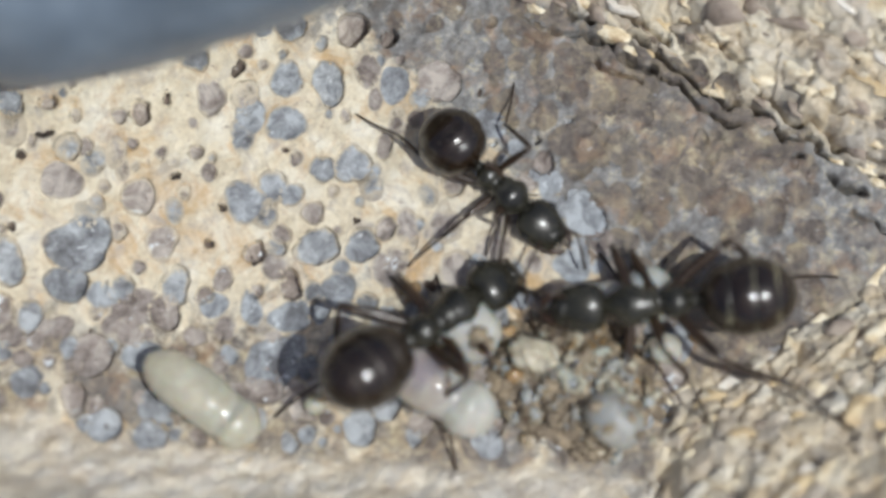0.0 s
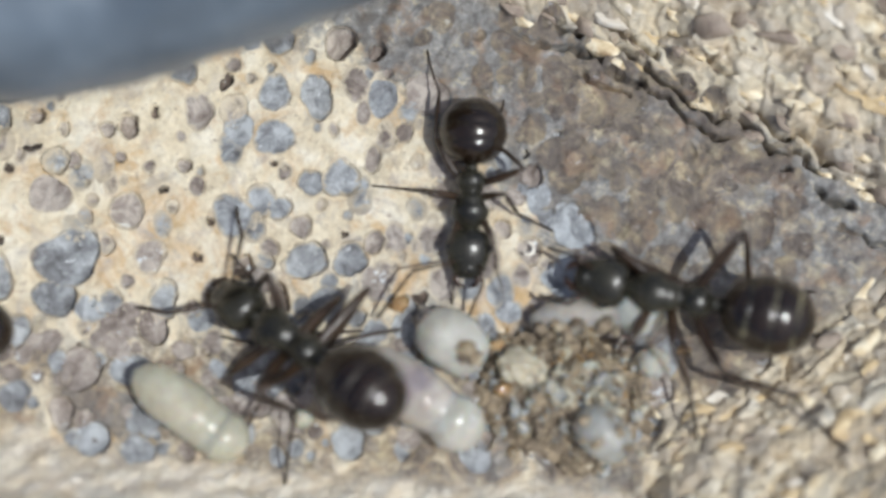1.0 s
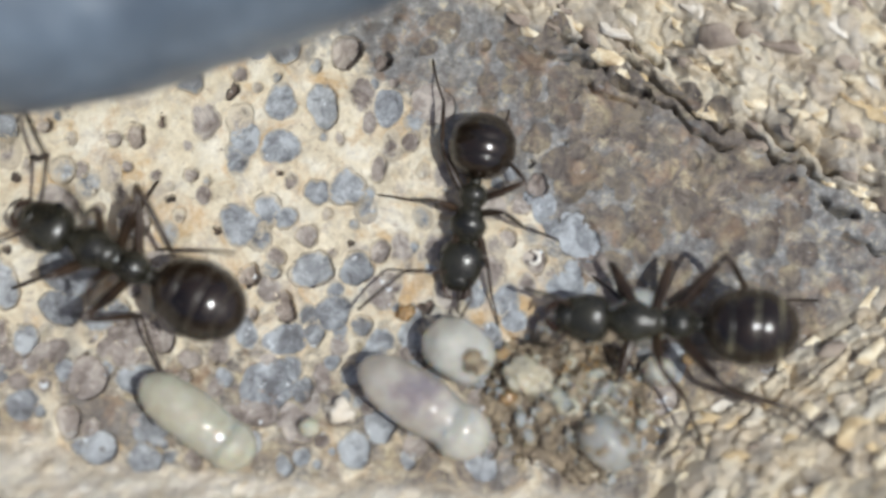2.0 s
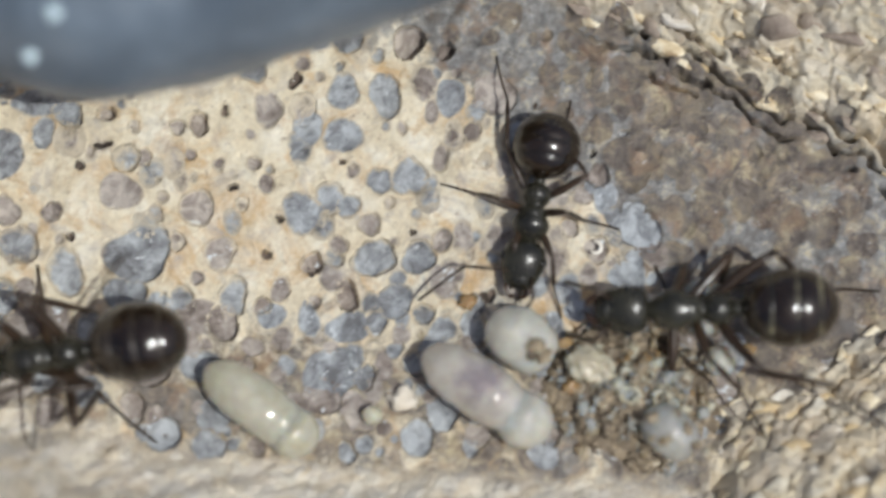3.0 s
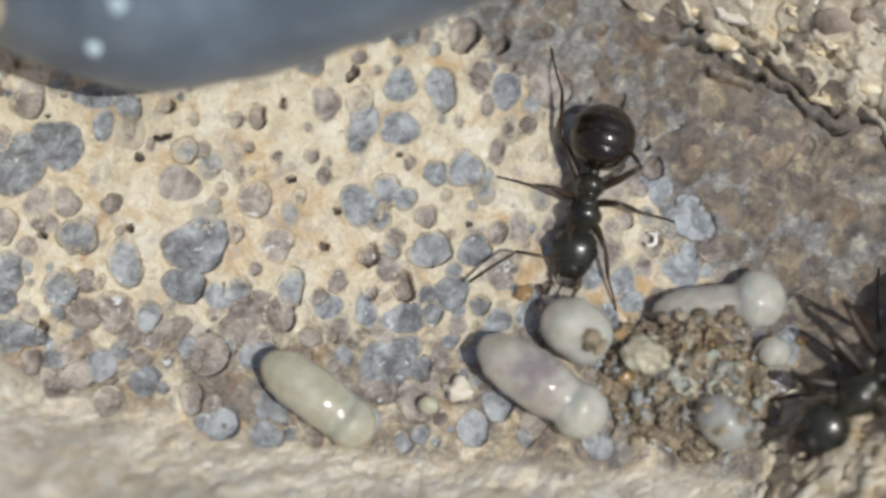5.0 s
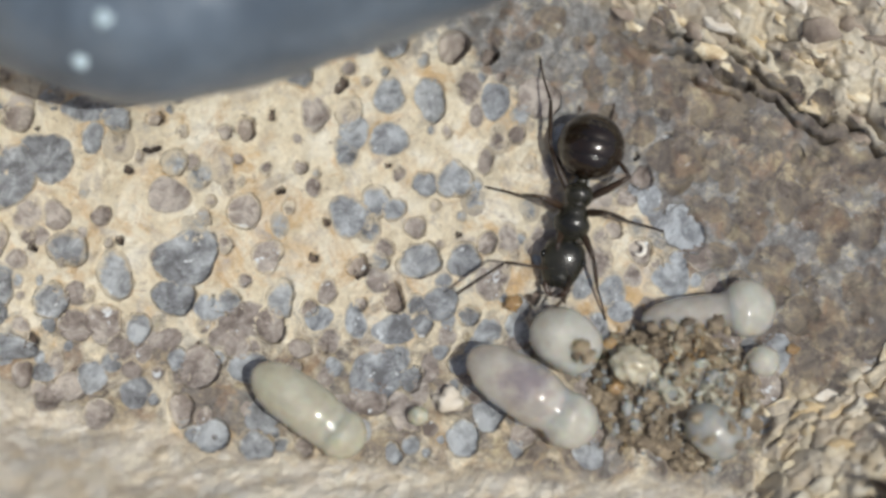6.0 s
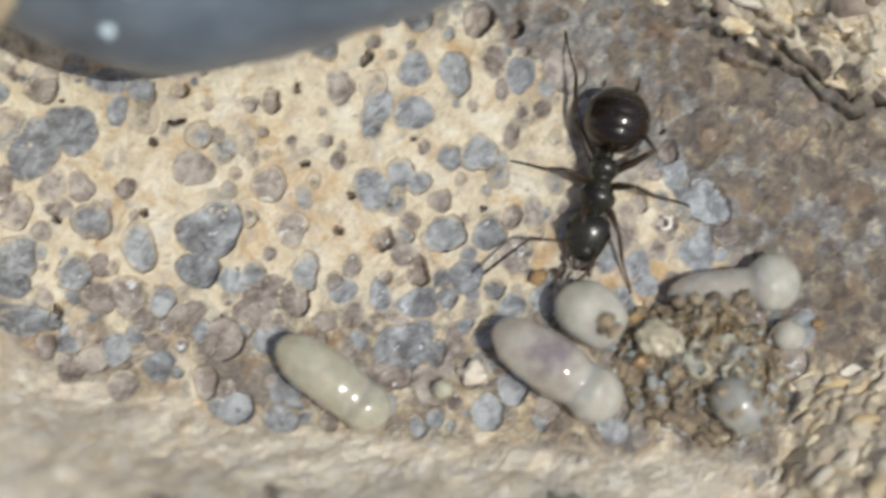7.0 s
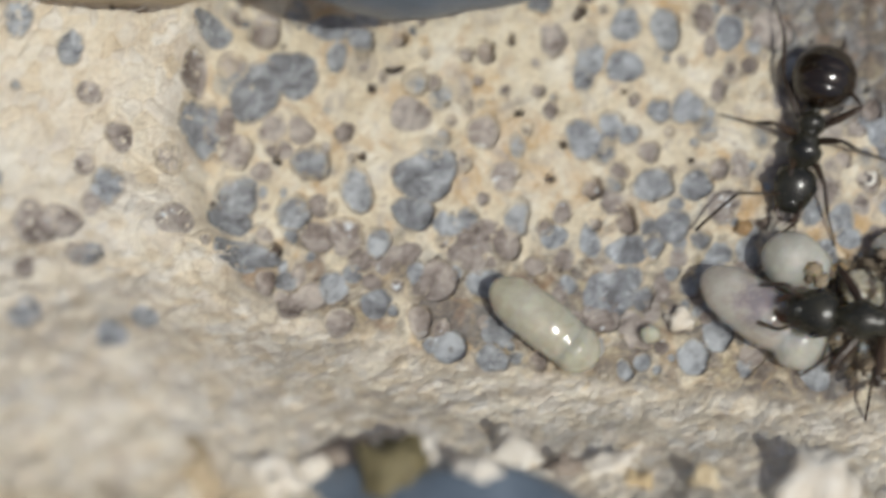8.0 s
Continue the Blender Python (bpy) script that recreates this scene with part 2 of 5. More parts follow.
CHIP_GREY = plain_material("chip_grey", [(0.3, (0.20, 0.155, 0.125)), (0.55, (0.33, 0.27, 0.215)), (0.8, (0.50, 0.42, 0.33))], 1.6, 0.6, 0.4, 0.06, 7.0)
CHIP_PALE = plain_material("chip_pale", [(0.3, (0.60, 0.52, 0.41)), (0.6, (0.76, 0.71, 0.62)), (0.8, (0.84, 0.82, 0.76))], 1.6, 0.6, 0.4, 0.05, 7.0)
CHIP_OCHRE = plain_material("chip_ochre", [(0.3, (0.40, 0.28, 0.15)), (0.55, (0.62, 0.49, 0.29)), (0.8, (0.74, 0.63, 0.42))], 1.6, 0.6, 0.4, 0.05, 7.0)
SOIL = plain_material("brown_soil", [(0.3, (0.09, 0.07, 0.048)), (0.46, (0.19, 0.15, 0.105)), (0.58, (0.34, 0.27, 0.18)), (0.72, (0.56, 0.50, 0.40))], 2.6, 0.7, 0.4, 0.12, 5.0)
BROOD = waxy_material("brood_cream", [(0.3, (0.62, 0.605, 0.485)), (0.7, (0.72, 0.705, 0.60))], 0.85, 0.4)
BROOD_PINK = waxy_material("brood_pinkish", [(0.3, (0.52, 0.485, 0.435)), (0.7, (0.62, 0.59, 0.54))], 0.85, 0.35)
BROOD_GUT = gut_material()
BROOD_WHITE = waxy_material("brood_white", [(0.3, (0.64, 0.635, 0.57)), (0.7, (0.75, 0.745, 0.69))], 0.85, 0.35)
BROOD_CLEAR = waxy_material("brood_grey_clear", [(0.3, (0.56, 0.565, 0.54)), (0.7, (0.70, 0.70, 0.66))], 0.5, 0.5)
GASTER = cuticle_material("gaster_cuticle", (0.007, 0.004, 0.002), (0.024, 0.0135, 0.0065), 0.14, 0.6, 0.012)
CUTICLE = cuticle_material("body_cuticle", (0.011, 0.010, 0.007), (0.042, 0.039, 0.026), 0.26, 0.35)
LEG_SKIN = cuticle_material("leg_cuticle", (0.017, 0.010, 0.006), (0.060, 0.036, 0.020), 0.32, 0.2)
BAND = cuticle_material("gaster_band", (0.020, 0.014, 0.009), (0.050, 0.038, 0.025), 0.3, 0.4)
BAND_DARK = cuticle_material("gaster_band_dark", (0.008, 0.006, 0.004), (0.022, 0.016, 0.010), 0.25, 0.5)
OLIVE = plain_material("olive_stone", [(0.3, (0.10, 0.08, 0.035)), (0.7, (0.24, 0.20, 0.10))], 1.5, 0.7)
# pale colour of the beads that imitate glints on the dark stone
FLECK = plain_material("painted_glint", [(0.3, (0.52, 0.66, 0.70)), (0.7, (0.66, 0.78, 0.82))], 2.0, 0.25, 0.6)
HAIR = plain_material("pale_hair", [(0.3, (0.16, 0.13, 0.09)), (0.7, (0.30, 0.25, 0.17))], 3.0, 0.4)
HUSK = waxy_material("brown_husk", [(0.3, (0.42, 0.31, 0.19)), (0.7, (0.66, 0.56, 0.41))], 0.4, 0.5)
WAX = waxy_material("pale_wax", [(0.3, (0.46, 0.41, 0.30)), (0.7, (0.60, 0.55, 0.43))], 0.5, 0.12)
AMBER = waxy_material("amber_grain", [(0.3, (0.46, 0.27, 0.12)), (0.7, (0.62, 0.43, 0.23))], 0.4, 0.4)
# pale segment edges; the patches also paint in the gaster's yellowish sheen
BAND_PALE = cuticle_material("gaster_band_pale", (0.012, 0.010, 0.006), (0.20, 0.18, 0.11), 0.3, 0.5, 0.03, 0.48, 0.60)
FIBRE = plain_material("dry_fibre", [(0.3, (0.30, 0.24, 0.16)), (0.7, (0.55, 0.50, 0.40))], 3.0, 0.6)
JAW = cuticle_material("jaw_cuticle", (0.028, 0.014, 0.008), (0.06, 0.03, 0.015), 0.35, 0.2)
EYE = cuticle_material("eye_cuticle", (0.004, 0.004, 0.004), (0.008, 0.007, 0.006), 0.2, 0.3)


# ---- mesh helpers (all shapes are given in millimetres) ----
def part(name, bm, mat, parent=None, label="", smooth=True, at=None):
    """Links a bmesh as one mesh object under a thing or a part."""
    me = bpy.data.meshes.new(name)
    bmesh.ops.scale(bm, vec=(MM, MM, MM), verts=bm.verts)
    bmesh.ops.recalc_face_normals(bm, faces=bm.faces)
    bm.to_mesh(me)
    bm.free()
    me.materials.append(mat)
    if smooth:
        me.polygons.foreach_set("use_smooth", [True] * len(me.polygons))
    ob = new(name, me)
    if parent:
        ob.parent = parent
    if at:
        ob.matrix_basis = at
    return tagged(ob, label)


def rings(bm, rows, sides=20):
    """Skin through closed rings, each a list of points; the ends are capped to a point."""
    prev = None
    first = last = None
    for row in rows:
        vs = [bm.verts.new(p) for p in row]
        if prev:
            for i in range(len(vs)):
                bm.faces.new((prev[i], prev[(i + 1) % len(vs)], vs[(i + 1) % len(vs)], vs[i]))
        else:
            first = vs
        prev = last = vs
    for vs in (first, last):
        c = bm.verts.new(sum((v.co for v in vs), Vector()) / len(vs))
        for i in range(len(vs)):
            bm.faces.new((vs[i], vs[(i + 1) % len(vs)], c))


def body(rows, sides=24, flat=0.0):
    """A body along x through (x, half width, half height, centre z)."""
    bm = bmesh.new()
    out = []
    for x, w, h, zc in rows:
        ring = []
        for k in range(sides):
            a = 2 * math.pi * k / sides
            ring.append((x, w * math.cos(a), zc + h * math.sin(a) * (1 - flat * (math.sin(a) < 0))))
        out.append(ring)
    rings(bm, out)
    return bm


def egg(x0, x1, w, h, zc=0.0, n=14, front=1.0, back=1.0):
    """Rows for body(): a rounded form from x0 to x1, blunter where front or back is below 1."""
    rows = []
    for i in range(n + 1):
        u = -1 + 2 * (0.012 + 0.976 * i / n)
        u = math.sin(u * math.pi / 2)
        e = (1 - u * u) ** (0.5 * (front if u > 0 else back))
        rows.append((x0 + (x1 - x0) * (u + 1) / 2, w * e, h * e, zc))
    return rows


def tube(points, radii, sides=8, bm=None):
    bm = bm or bmesh.new()
    pts = [Vector(p) for p in points]
    out = []
    for i, p in enumerate(pts):
        d = (pts[min(i + 1, len(pts) - 1)] - pts[max(i - 1, 0)]).normalized()
        side = d.cross(Vector((0.13, 0.31, 0.94))).normalized()
        up = side.cross(d)
        out.append([p + (side * math.cos(2 * math.pi * k / sides) + up * math.sin(2 * math.pi * k / sides)) * radii[i] for k in range(sides)])
    rings(bm, out)
    return bm


def lump(seed, rx, ry, rz, rough=0.25, level=2, sharp=1.0):
    """An uneven stone."""
    bm = bmesh.new()
    bmesh.ops.create_icosphere(bm, subdivisions=level, radius=1.0)
    off = Vector((seed * 7.3, seed * 3.1, seed * 1.7))
    for v in bm.verts:
        n = v.co.normalized()
        k = 1 + rough * noise.noise(n * 1.3 * sharp + off) * 1.6 + rough * 0.5 * noise.noise(n * 3.1 * sharp + off)
        v.co = Vector((n.x * rx, n.y * ry, n.z * rz)) * k
    return bm


# ---- the stone's surface ----
def lattice(ix, iy, seed):
    h = np.sin(ix * 127.1 + iy * 311.7 + seed * 74.7) * 43758.5453
    return h - np.floor(h)


def value_noise(x, y, seed=0):
    ix, iy = np.floor(x), np.floor(y)
    fx, fy = x - ix, y - iy
    fx, fy = fx * fx * (3 - 2 * fx), fy * fy * (3 - 2 * fy)
    a, b = lattice(ix, iy, seed), lattice(ix + 1, iy, seed)
    c, d = lattice(ix, iy + 1, seed), lattice(ix + 1, iy + 1, seed)
    return (a + (b - a) * fx) * (1 - fy) + (c + (d - c) * fx) * fy - 0.5


def fractal(x, y, seed, octaves=4):
    return sum(value_noise(x * 2 ** k, y * 2 ** k, seed + k) / 2 ** k for k in range(octaves))


def cells(x, y, seed):
    """Distance to the nearest and second nearest of scattered seeds, and a number for the nearest."""
    ix, iy = np.floor(x), np.floor(y)
    best = np.full(x.shape, 9.0)
    second = np.full(x.shape, 9.0)
    tone = np.zeros(x.shape)
    for dx in (-1, 0, 1):
        for dy in (-1, 0, 1):
            cx, cy = ix + dx, iy + dy
            px = cx + 0.1 + 0.8 * lattice(cx, cy, seed)
            py = cy + 0.1 + 0.8 * lattice(cx, cy, seed + 5)
            d = np.hypot(px - x, py - y)
            near = d < best
            second = np.where(near, best, np.minimum(second, d))
            tone = np.where(near, lattice(cx, cy, seed + 9), tone)
            best = np.where(near, d, best)
    return best, second, tone


def smooth(a, b, v):
    t = np.clip((v - a) / (b - a), 0, 1)
    return t * t * (3 - 2 * t)


def zones(x, y):
    """How far a place lies beyond each rim of the hollow."""
    wob = 0.25 * fractal(x * 0.9, y * 0.9, 3, 3)
    low = np.interp(x, [-10.9, -10, -8.3, -5.7, -2.8, 0.2, 5.2, 8, 14], [-0.9, -1.3, -2.4, -3.25, -3.9, -4.25, -4.6, -4.9, -5.2]) - y + wob
    left = np.interp(y, [-1.5, -0.6, 0.14, 1.48, 2.84, 3.8, 6], [-8.9, -9.6, -9.9, -10.2, -10.2, -9.9, -9.0]) - x + wob
    chips = (np.interp(x, [6.5, 7.7, 8.3, 10, 11.9, 13, 16], [-6.5, -4.6, -2.8, -2.1, -1.1, -0.3, 2.0]) - y) * np.interp(x, [7.6, 9.2], [0.34, 0.85]) + wob * 0.6
    ridge = (y - np.interp(x, [3.0, 4.8, 6.4, 8.2, 9.65, 11, 13.1, 16], [6.9, 6.0, 5.55, 4.65, 3.5, 2.8, 1.6, 0.0])) * 0.82 + wob * 0.6
    return low, left, chips, ridge


def base_height(x, y):
    low, left, chips, ridge = zones(x, y)
    rise = lambda s, h, w: h * (1 - np.exp(-(np.maximum(s, 0) / w) ** 1.4))
    zl, zw = rise(low, 3.5, 2.9) + rise(low - 1.1, 2.5, 3.2), rise(left, 2.4, 2.4) + rise(left, 1.7, 0.55)
    zl = zl * (1 - 0.72 * smooth(3.5, 8.5, x))
    z = np.sqrt(zl * zl + zw * zw) + 0.45 * np.exp(-((left - 0.4) / 0.4) ** 2) * (1 - smooth(0, 1.5, low))
    z += rise(chips, 1.9, 2.6) * (1 - smooth(0, 3, low)) + rise(ridge, 1.8, 2.0)
    z += 4.6 * smooth(6.3, 9.5, y) * smooth(4.0, 0.0, x)
    z += 0.35 * fractal(x * 0.22, y * 0.22, 11, 2) - 0.25 * np.exp(-((x - 1) / 7) ** 2 - ((y + 1) / 3) ** 2)
    return z


def rim_relief(x, y):
    """Chip-like relief of the broken rims: height, tone of the chip, share of rim."""
    low, left, chips, ridge = zones(x, y)
    z, tone, rim = np.zeros(x.shape), np.zeros(x.shape), np.zeros(x.shape)
    for s, angle, a, b, amp, seed in ((chips, 32, 0.70, 0.34, 0.27, 21), (ridge, -33, 0.80, 0.42, 0.22, 31), (low, 24, 0.34, 0.22, 0.05, 41), (left, 62, 0.5, 0.3, 0.08, 45)):
        c, n = math.cos(radians(angle)), math.sin(radians(angle))
        u, v = (x * c + y * n) / a, (-x * n + y * c) / b
        u, v = u + 0.7 * value_noise(x * 1.3, y * 1.3, seed) + 0.45 * value_noise(x * 3.7, y * 3.7, seed + 2), v + 0.7 * value_noise(x * 1.3 + 9, y * 1.3, seed) + 0.45 * value_noise(x * 3.7 + 5, y * 3.7, seed + 3)
        f1, f2, t = cells(u, v, seed)
        share = smooth(-0.15, 0.35, s)
        z += share * amp * (smooth(0.0, 0.22, f2 - f1) * (0.3 + 1.0 * t) - 0.4)
        tone = np.where(share > rim, t * 0.49 if s is low or s is left else 0.52 + t * (0.37 if s is ridge else 0.48), tone)
        rim = np.maximum(rim, share)
    z += smooth(0, 0.6, low) * (0.30 * fractal(x * 0.8, y * 1.2, 71, 5) + 0.07 * fractal(x * 3, y * 3.4, 75, 3))
    z += np.maximum(smooth(0, 0.5, chips), smooth(0, 0.5, ridge)) * 0.55 * fractal(x * 1.4, y * 1.4, 77, 6)
    # fissures where the crust turns up into the far ridge
    for shift, depth in ((0.0, 1.3), (0.34, 1.1), (0.8, 0.5), (-0.35, 0.9), (-0.7, 0.5)):
        broken = smooth(-0.12, 0.12, value_noise(x * 1.1 + shift * 7, y * 1.1, 51))
        z -= depth * broken * np.exp(-((ridge - shift + 0.3 * value_noise(x * 2, y * 2, 52) + 0.16 * value_noise(x * 5, y * 5, 53)) / 0.042) ** 2) * smooth(4.5, 6.5, x)
    return z, tone, rim


# gas bubbles: x, y and the two half widths, in millimetres
BLUE = [(-0.18, 5.47, 0.36, 0.36), (-0.8, 5.47, 0.23, 0.28), (-2.31, 4.74, 0.31, 0.36), (-0.27, 4.23, 0.36, 0.46), (0.68, 4.14, 0.38, 0.51), (-1.08, 3.38, 0.36, 0.43), (-0.28, 3.21, 0.46, 0.43), (2.15, 4.05, 0.36, 0.43), (1.21, 2.25, 0.43, 0.45), (0.54, 2.17, 0.28, 0.33), (-1.2, 1.44, 0.46, 0.51), (-0.58, 1.77, 0.38, 0.38), (-0.17, 1.6, 0.28, 0.28), (0.4, 0.42, 0.48, 0.46), (1.4, 0.42, 0.38, 0.41), (-8.98, 2.42, 0.61, 0.77), (-8.09, 2.88, 0.64, 0.61), (-7.04, 3.34, 0.28, 0.36), (-6.5, 3.81, 0.36, 0.26), (-9.92, 3.81, 0.28, 0.28)]
BLUE_LOW = [(-6.49, 0.14, 0.42, 0.54), (-4.88, 0.53, 0.71, 0.69), (-5.14, -0.38, 0.46, 0.46), (-9.29, -0.1, 0.48, 0.51), (-9.06, -1.54, 0.57, 0.36), (-5.96, -1.09, 0.31, 0.38), (-3.47, -1.99, 0.46, 0.38), (-1.89, -0.87, 0.31, 0.31), (-1.06, -0.96, 0.26, 0.43), (-0.17, -1.15, 0.51, 0.36), (0.85, -0.57, 0.46, 0.38), (-0.55, -2.18, 0.64, 0.61), (1.92, -1.26, 0.31, 0.36), (0.84, -1.67, 0.2, 0.2), (6.38, 1.02, 0.46, 0.54), (6.07, -0.12, 0.46, 0.38), (7.17, 0.4, 0.38, 0.31), (4.92, -0.83, 0.31, 0.28), (4.03, -0.19, 0.31, 0.38), (8.36, -0.51, 0.38, 0.31)]
GREY = [(3.09, 5.43, 0.2, 0.2), (-1.96, 3.81, 0.34, 0.45), (1.73, 3.74, 0.18, 0.28), (1.91, 2.69, 0.2, 0.31), (2.63, 3.28, 0.23, 0.26), (0.31, 1.18, 0.26, 0.28), (1.94, 0.79, 0.26, 0.26), (-0.4, 0.72, 0.22, 0.26), (-3.05, 0.55, 0.36, 0.38), (-3.55, -0.02, 0.17, 0.18), (-3.57, 1.57, 0.41, 0.42), (-5.28, 1.94, 0.46, 0.46), (-3.07, 2.55, 0.14, 0.2), (-2.3, 2.59, 0.17, 0.18), (-2.01, 2.12, 0.2, 0.23), (-2.37, 3.25, 0.13, 0.13), (-3.71, 2.78, 0.14, 0.13), (-4.74, 2.71, 0.15, 0.23), (-5.59, 3.72, 0.23, 0.15), (-4.0, 3.41, 0.18, 0.18)]
GREY_LOW = [(-6.81, 1.5, 0.26, 0.23), (-7.84, 1.54, 0.31, 0.36), (-8.49, 1.07, 0.2, 0.2), (-8.76, 3.81, 0.36, 0.36), (-9.92, 1.7, 0.18, 0.51), (-7.37, -0.28, 0.28, 0.28), (-8.73, 0.53, 0.26, 0.26), (-7.71, 0.44, 0.13, 0.13), (-3.54, -0.92, 0.59, 0.46), (-2.97, -1.02, 0.38, 0.38), (-2.33, -1.56, 0.26, 0.23), (-4.55, -1.99, 0.51, 0.46), (-5.25, -1.35, 0.31, 0.26), (-6.07, -2.05, 0.23, 0.23), (-1.7, -0.28, 0.23, 0.31), (-2.11, -0.64, 0.2, 0.2), (-0.94, -0.57, 0.15, 0.18), (-0.74, -2.69, 0.51, 0.38), (6.27, 2.2, 0.38, 0.41), (5.48, 2.23, 0.26, 0.26), (4.79, 1.02, 0.23, 0.2), (5.38, 0.53, 0.28, 0.33), (8.98, -0.96, 0.46, 0.43)]
HOLES = [(2.13, 5.14, 0.13, 0.18), (-1.34, 4.5, 0.14, 0.19), (-5.68, 3.01, 0.18, 0.1), (-6.19, 2.55, 0.13, 0.1), (-4.48, 2.23, 0.08, 0.08), (-9.73, -0.28, 0.1, 0.23), (-8.37, -1.35, 0.15, 0.23), (-1.71, 1.31, 0.09, 0.11), (-2.0, 0.49, 0.1, 0.13), (2.95, -0.51, 0.15, 0.18), (-1.76, -1.6, 0.1, 0.1), (-2.74, 2.03, 0.1, 0.1), (-0.99, 0.2, 0.15, 0.15), (-6.38, 0.92, 0.1, 0.1), (-8.36, 0.79, 0.1, 0.1), (-2.95, 3.81, 0.1, 0.13), (-6.84, 1.54, 0.11, 0.18), (-3.42, 3.44, 0.11, 0.18)]
LEFT_BLUE = [(-10.08, 1.45, 0.44, 0.72), (-9.85, 3.71, 0.36, 0.32), (-9.13, -0.03, 0.44, 0.46), (-9.38, -0.58, 0.50, 0.50), (-8.75, -1.5, 0.50, 0.30), (-7.13, 4.0, 0.64, 0.32), (-6.46, 3.73, 0.33, 0.31), (-12.73, 2.52, 0.31, 0.39), (-13.17, -3.64, 0.35, 0.39), (-11.27, -4.11, 0.34, 0.32), (-10.74, -3.57, 0.26, 0.28), (-13.83, 3.05, 0.29, 0.48), (-12.07, -2.19, 0.33, 0.29), (-8.82, 2.89, 0.39, 0.33)]
LEFT_GREY = [(-9.62, 1.56, 0.30, 0.50), (-10.26, 2.67, 0.25, 0.53), (-8.73, 3.98, 0.38, 0.41), (-12.31, -0.11, 0.22, 0.24), (-12.07, -0.95, 0.26, 0.31), (-13.26, -1.54, 0.45, 0.5), (-12.69, -1.5, 0.41, 0.41), (-12.3, 1.56, 0.27, 0.31), (-13.32, -2.6, 0.23, 0.26), (-11.63, 0.67, 0.29, 0.36), (-12.31, -2.15, 0.24, 0.29), (-8.53, -2.09, 0.28, 0.28), (-7.47, -2.41, 0.38, 0.33)]
CLEFT = [(1.22, 5.37, 0.38, 0.38), (2.05, 5.14, 0.20, 0.22), (-3.55, 3.5, 0.26, 0.28), (-5.6, 3.72, 0.24, 0.17), (-0.99, 0.3, 0.24, 0.29), (-0.2, -0.44, 0.25, 0.36)]
rng = random.Random(4)
PITS = []


def add_pits(rows, skin, deep, faint=0.0, cut=0.3, sink=0.0):
    for x, y, a, b in rows:
        r, kind = min(a, b), skin
        if skin and skin is not HOLE_SKIN and x > float(np.interp(y, [-4, -1.5, 0, 1.2, 3.1, 4.9, 6.5], [9.5, 8.6, 7.5, 6.8, 4.9, 2.6, 1.5])) - 0.2 and (a < 0.6 or rng.random() < 0.85):
            kind = CRUST_SKIN
        sheer = kind in (GREY_SKIN, BLUE_SKIN) and rng.random() < cut
        depth = min(r * 0.7, rng.uniform(0.06, 0.22)) if sheer else r * rng.uniform(*deep)
        depth = sink or depth
        bent = rng.uniform(0.05, 0.25) if skin is HOLE_SKIN else 0.0
        shape = 0.10 if sheer else 0.3 if deep[0] > 1 else rng.uniform(0.35, 1.1)
        PITS.append((x, y, a, b, depth, rng.uniform(0, 6.3), rng.uniform(0, 6.3), rng.uniform(0.03, 0.13) + bent, rng.uniform(0.02, 0.09) + bent * 0.7, kind, shape, rng.uniform(0.006, 0.04), rng.uniform(0, 6.3), faint * (0.45 if faint < 0 and skin is not HOLE_SKIN and y < -0.6 else 1)))


add_pits(BLUE + BLUE_LOW + LEFT_BLUE, BLUE_SKIN, (0.12, 0.45), -0.26, 0.36)
add_pits(GREY + GREY_LOW + LEFT_GREY, GREY_SKIN, (0.2, 0.6), -0.30, 0.45)
# small holes: much of their inner shade is in the lining's dark colour
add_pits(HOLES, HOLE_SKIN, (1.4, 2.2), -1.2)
add_pits(CLEFT, GREY_SKIN, (1.0, 1.0), -0.3, 1.0, 0.36)
NAMED = len(PITS)
taken = [(p[0], p[1], max(p[2], p[3])) for p in PITS]
tries = 0
while len(PITS) < NAMED + 360 and tries < 16000:
    tries += 1
    x, y = rng.uniform(-15, 12.5), rng.uniform(-4.2, 6.2)
    r = 0.04 + 0.17 * rng.random() ** 2.6
    if (x > 3.2 + 0.6 * y and rng.random() < 0.75) or (x < -9.8 and rng.random() < 0.9):
        continue
    if max(float(v[0]) for k, v in enumerate(zones(np.array([x]), np.array([y]))) if k != 1) > 0.1:
        continue
    if any(math.hypot(x - a, y - b) < c * 0.9 + r for a, b, c in taken):
        continue
    taken.append((x, y, r))
    kind = rng.random()
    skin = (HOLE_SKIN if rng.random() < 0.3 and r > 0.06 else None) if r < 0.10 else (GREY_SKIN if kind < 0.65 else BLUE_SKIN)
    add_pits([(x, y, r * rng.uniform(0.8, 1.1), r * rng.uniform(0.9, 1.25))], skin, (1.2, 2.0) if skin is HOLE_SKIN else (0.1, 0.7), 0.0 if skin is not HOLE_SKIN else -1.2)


# fainter bubbles that run into one another
tries = 0
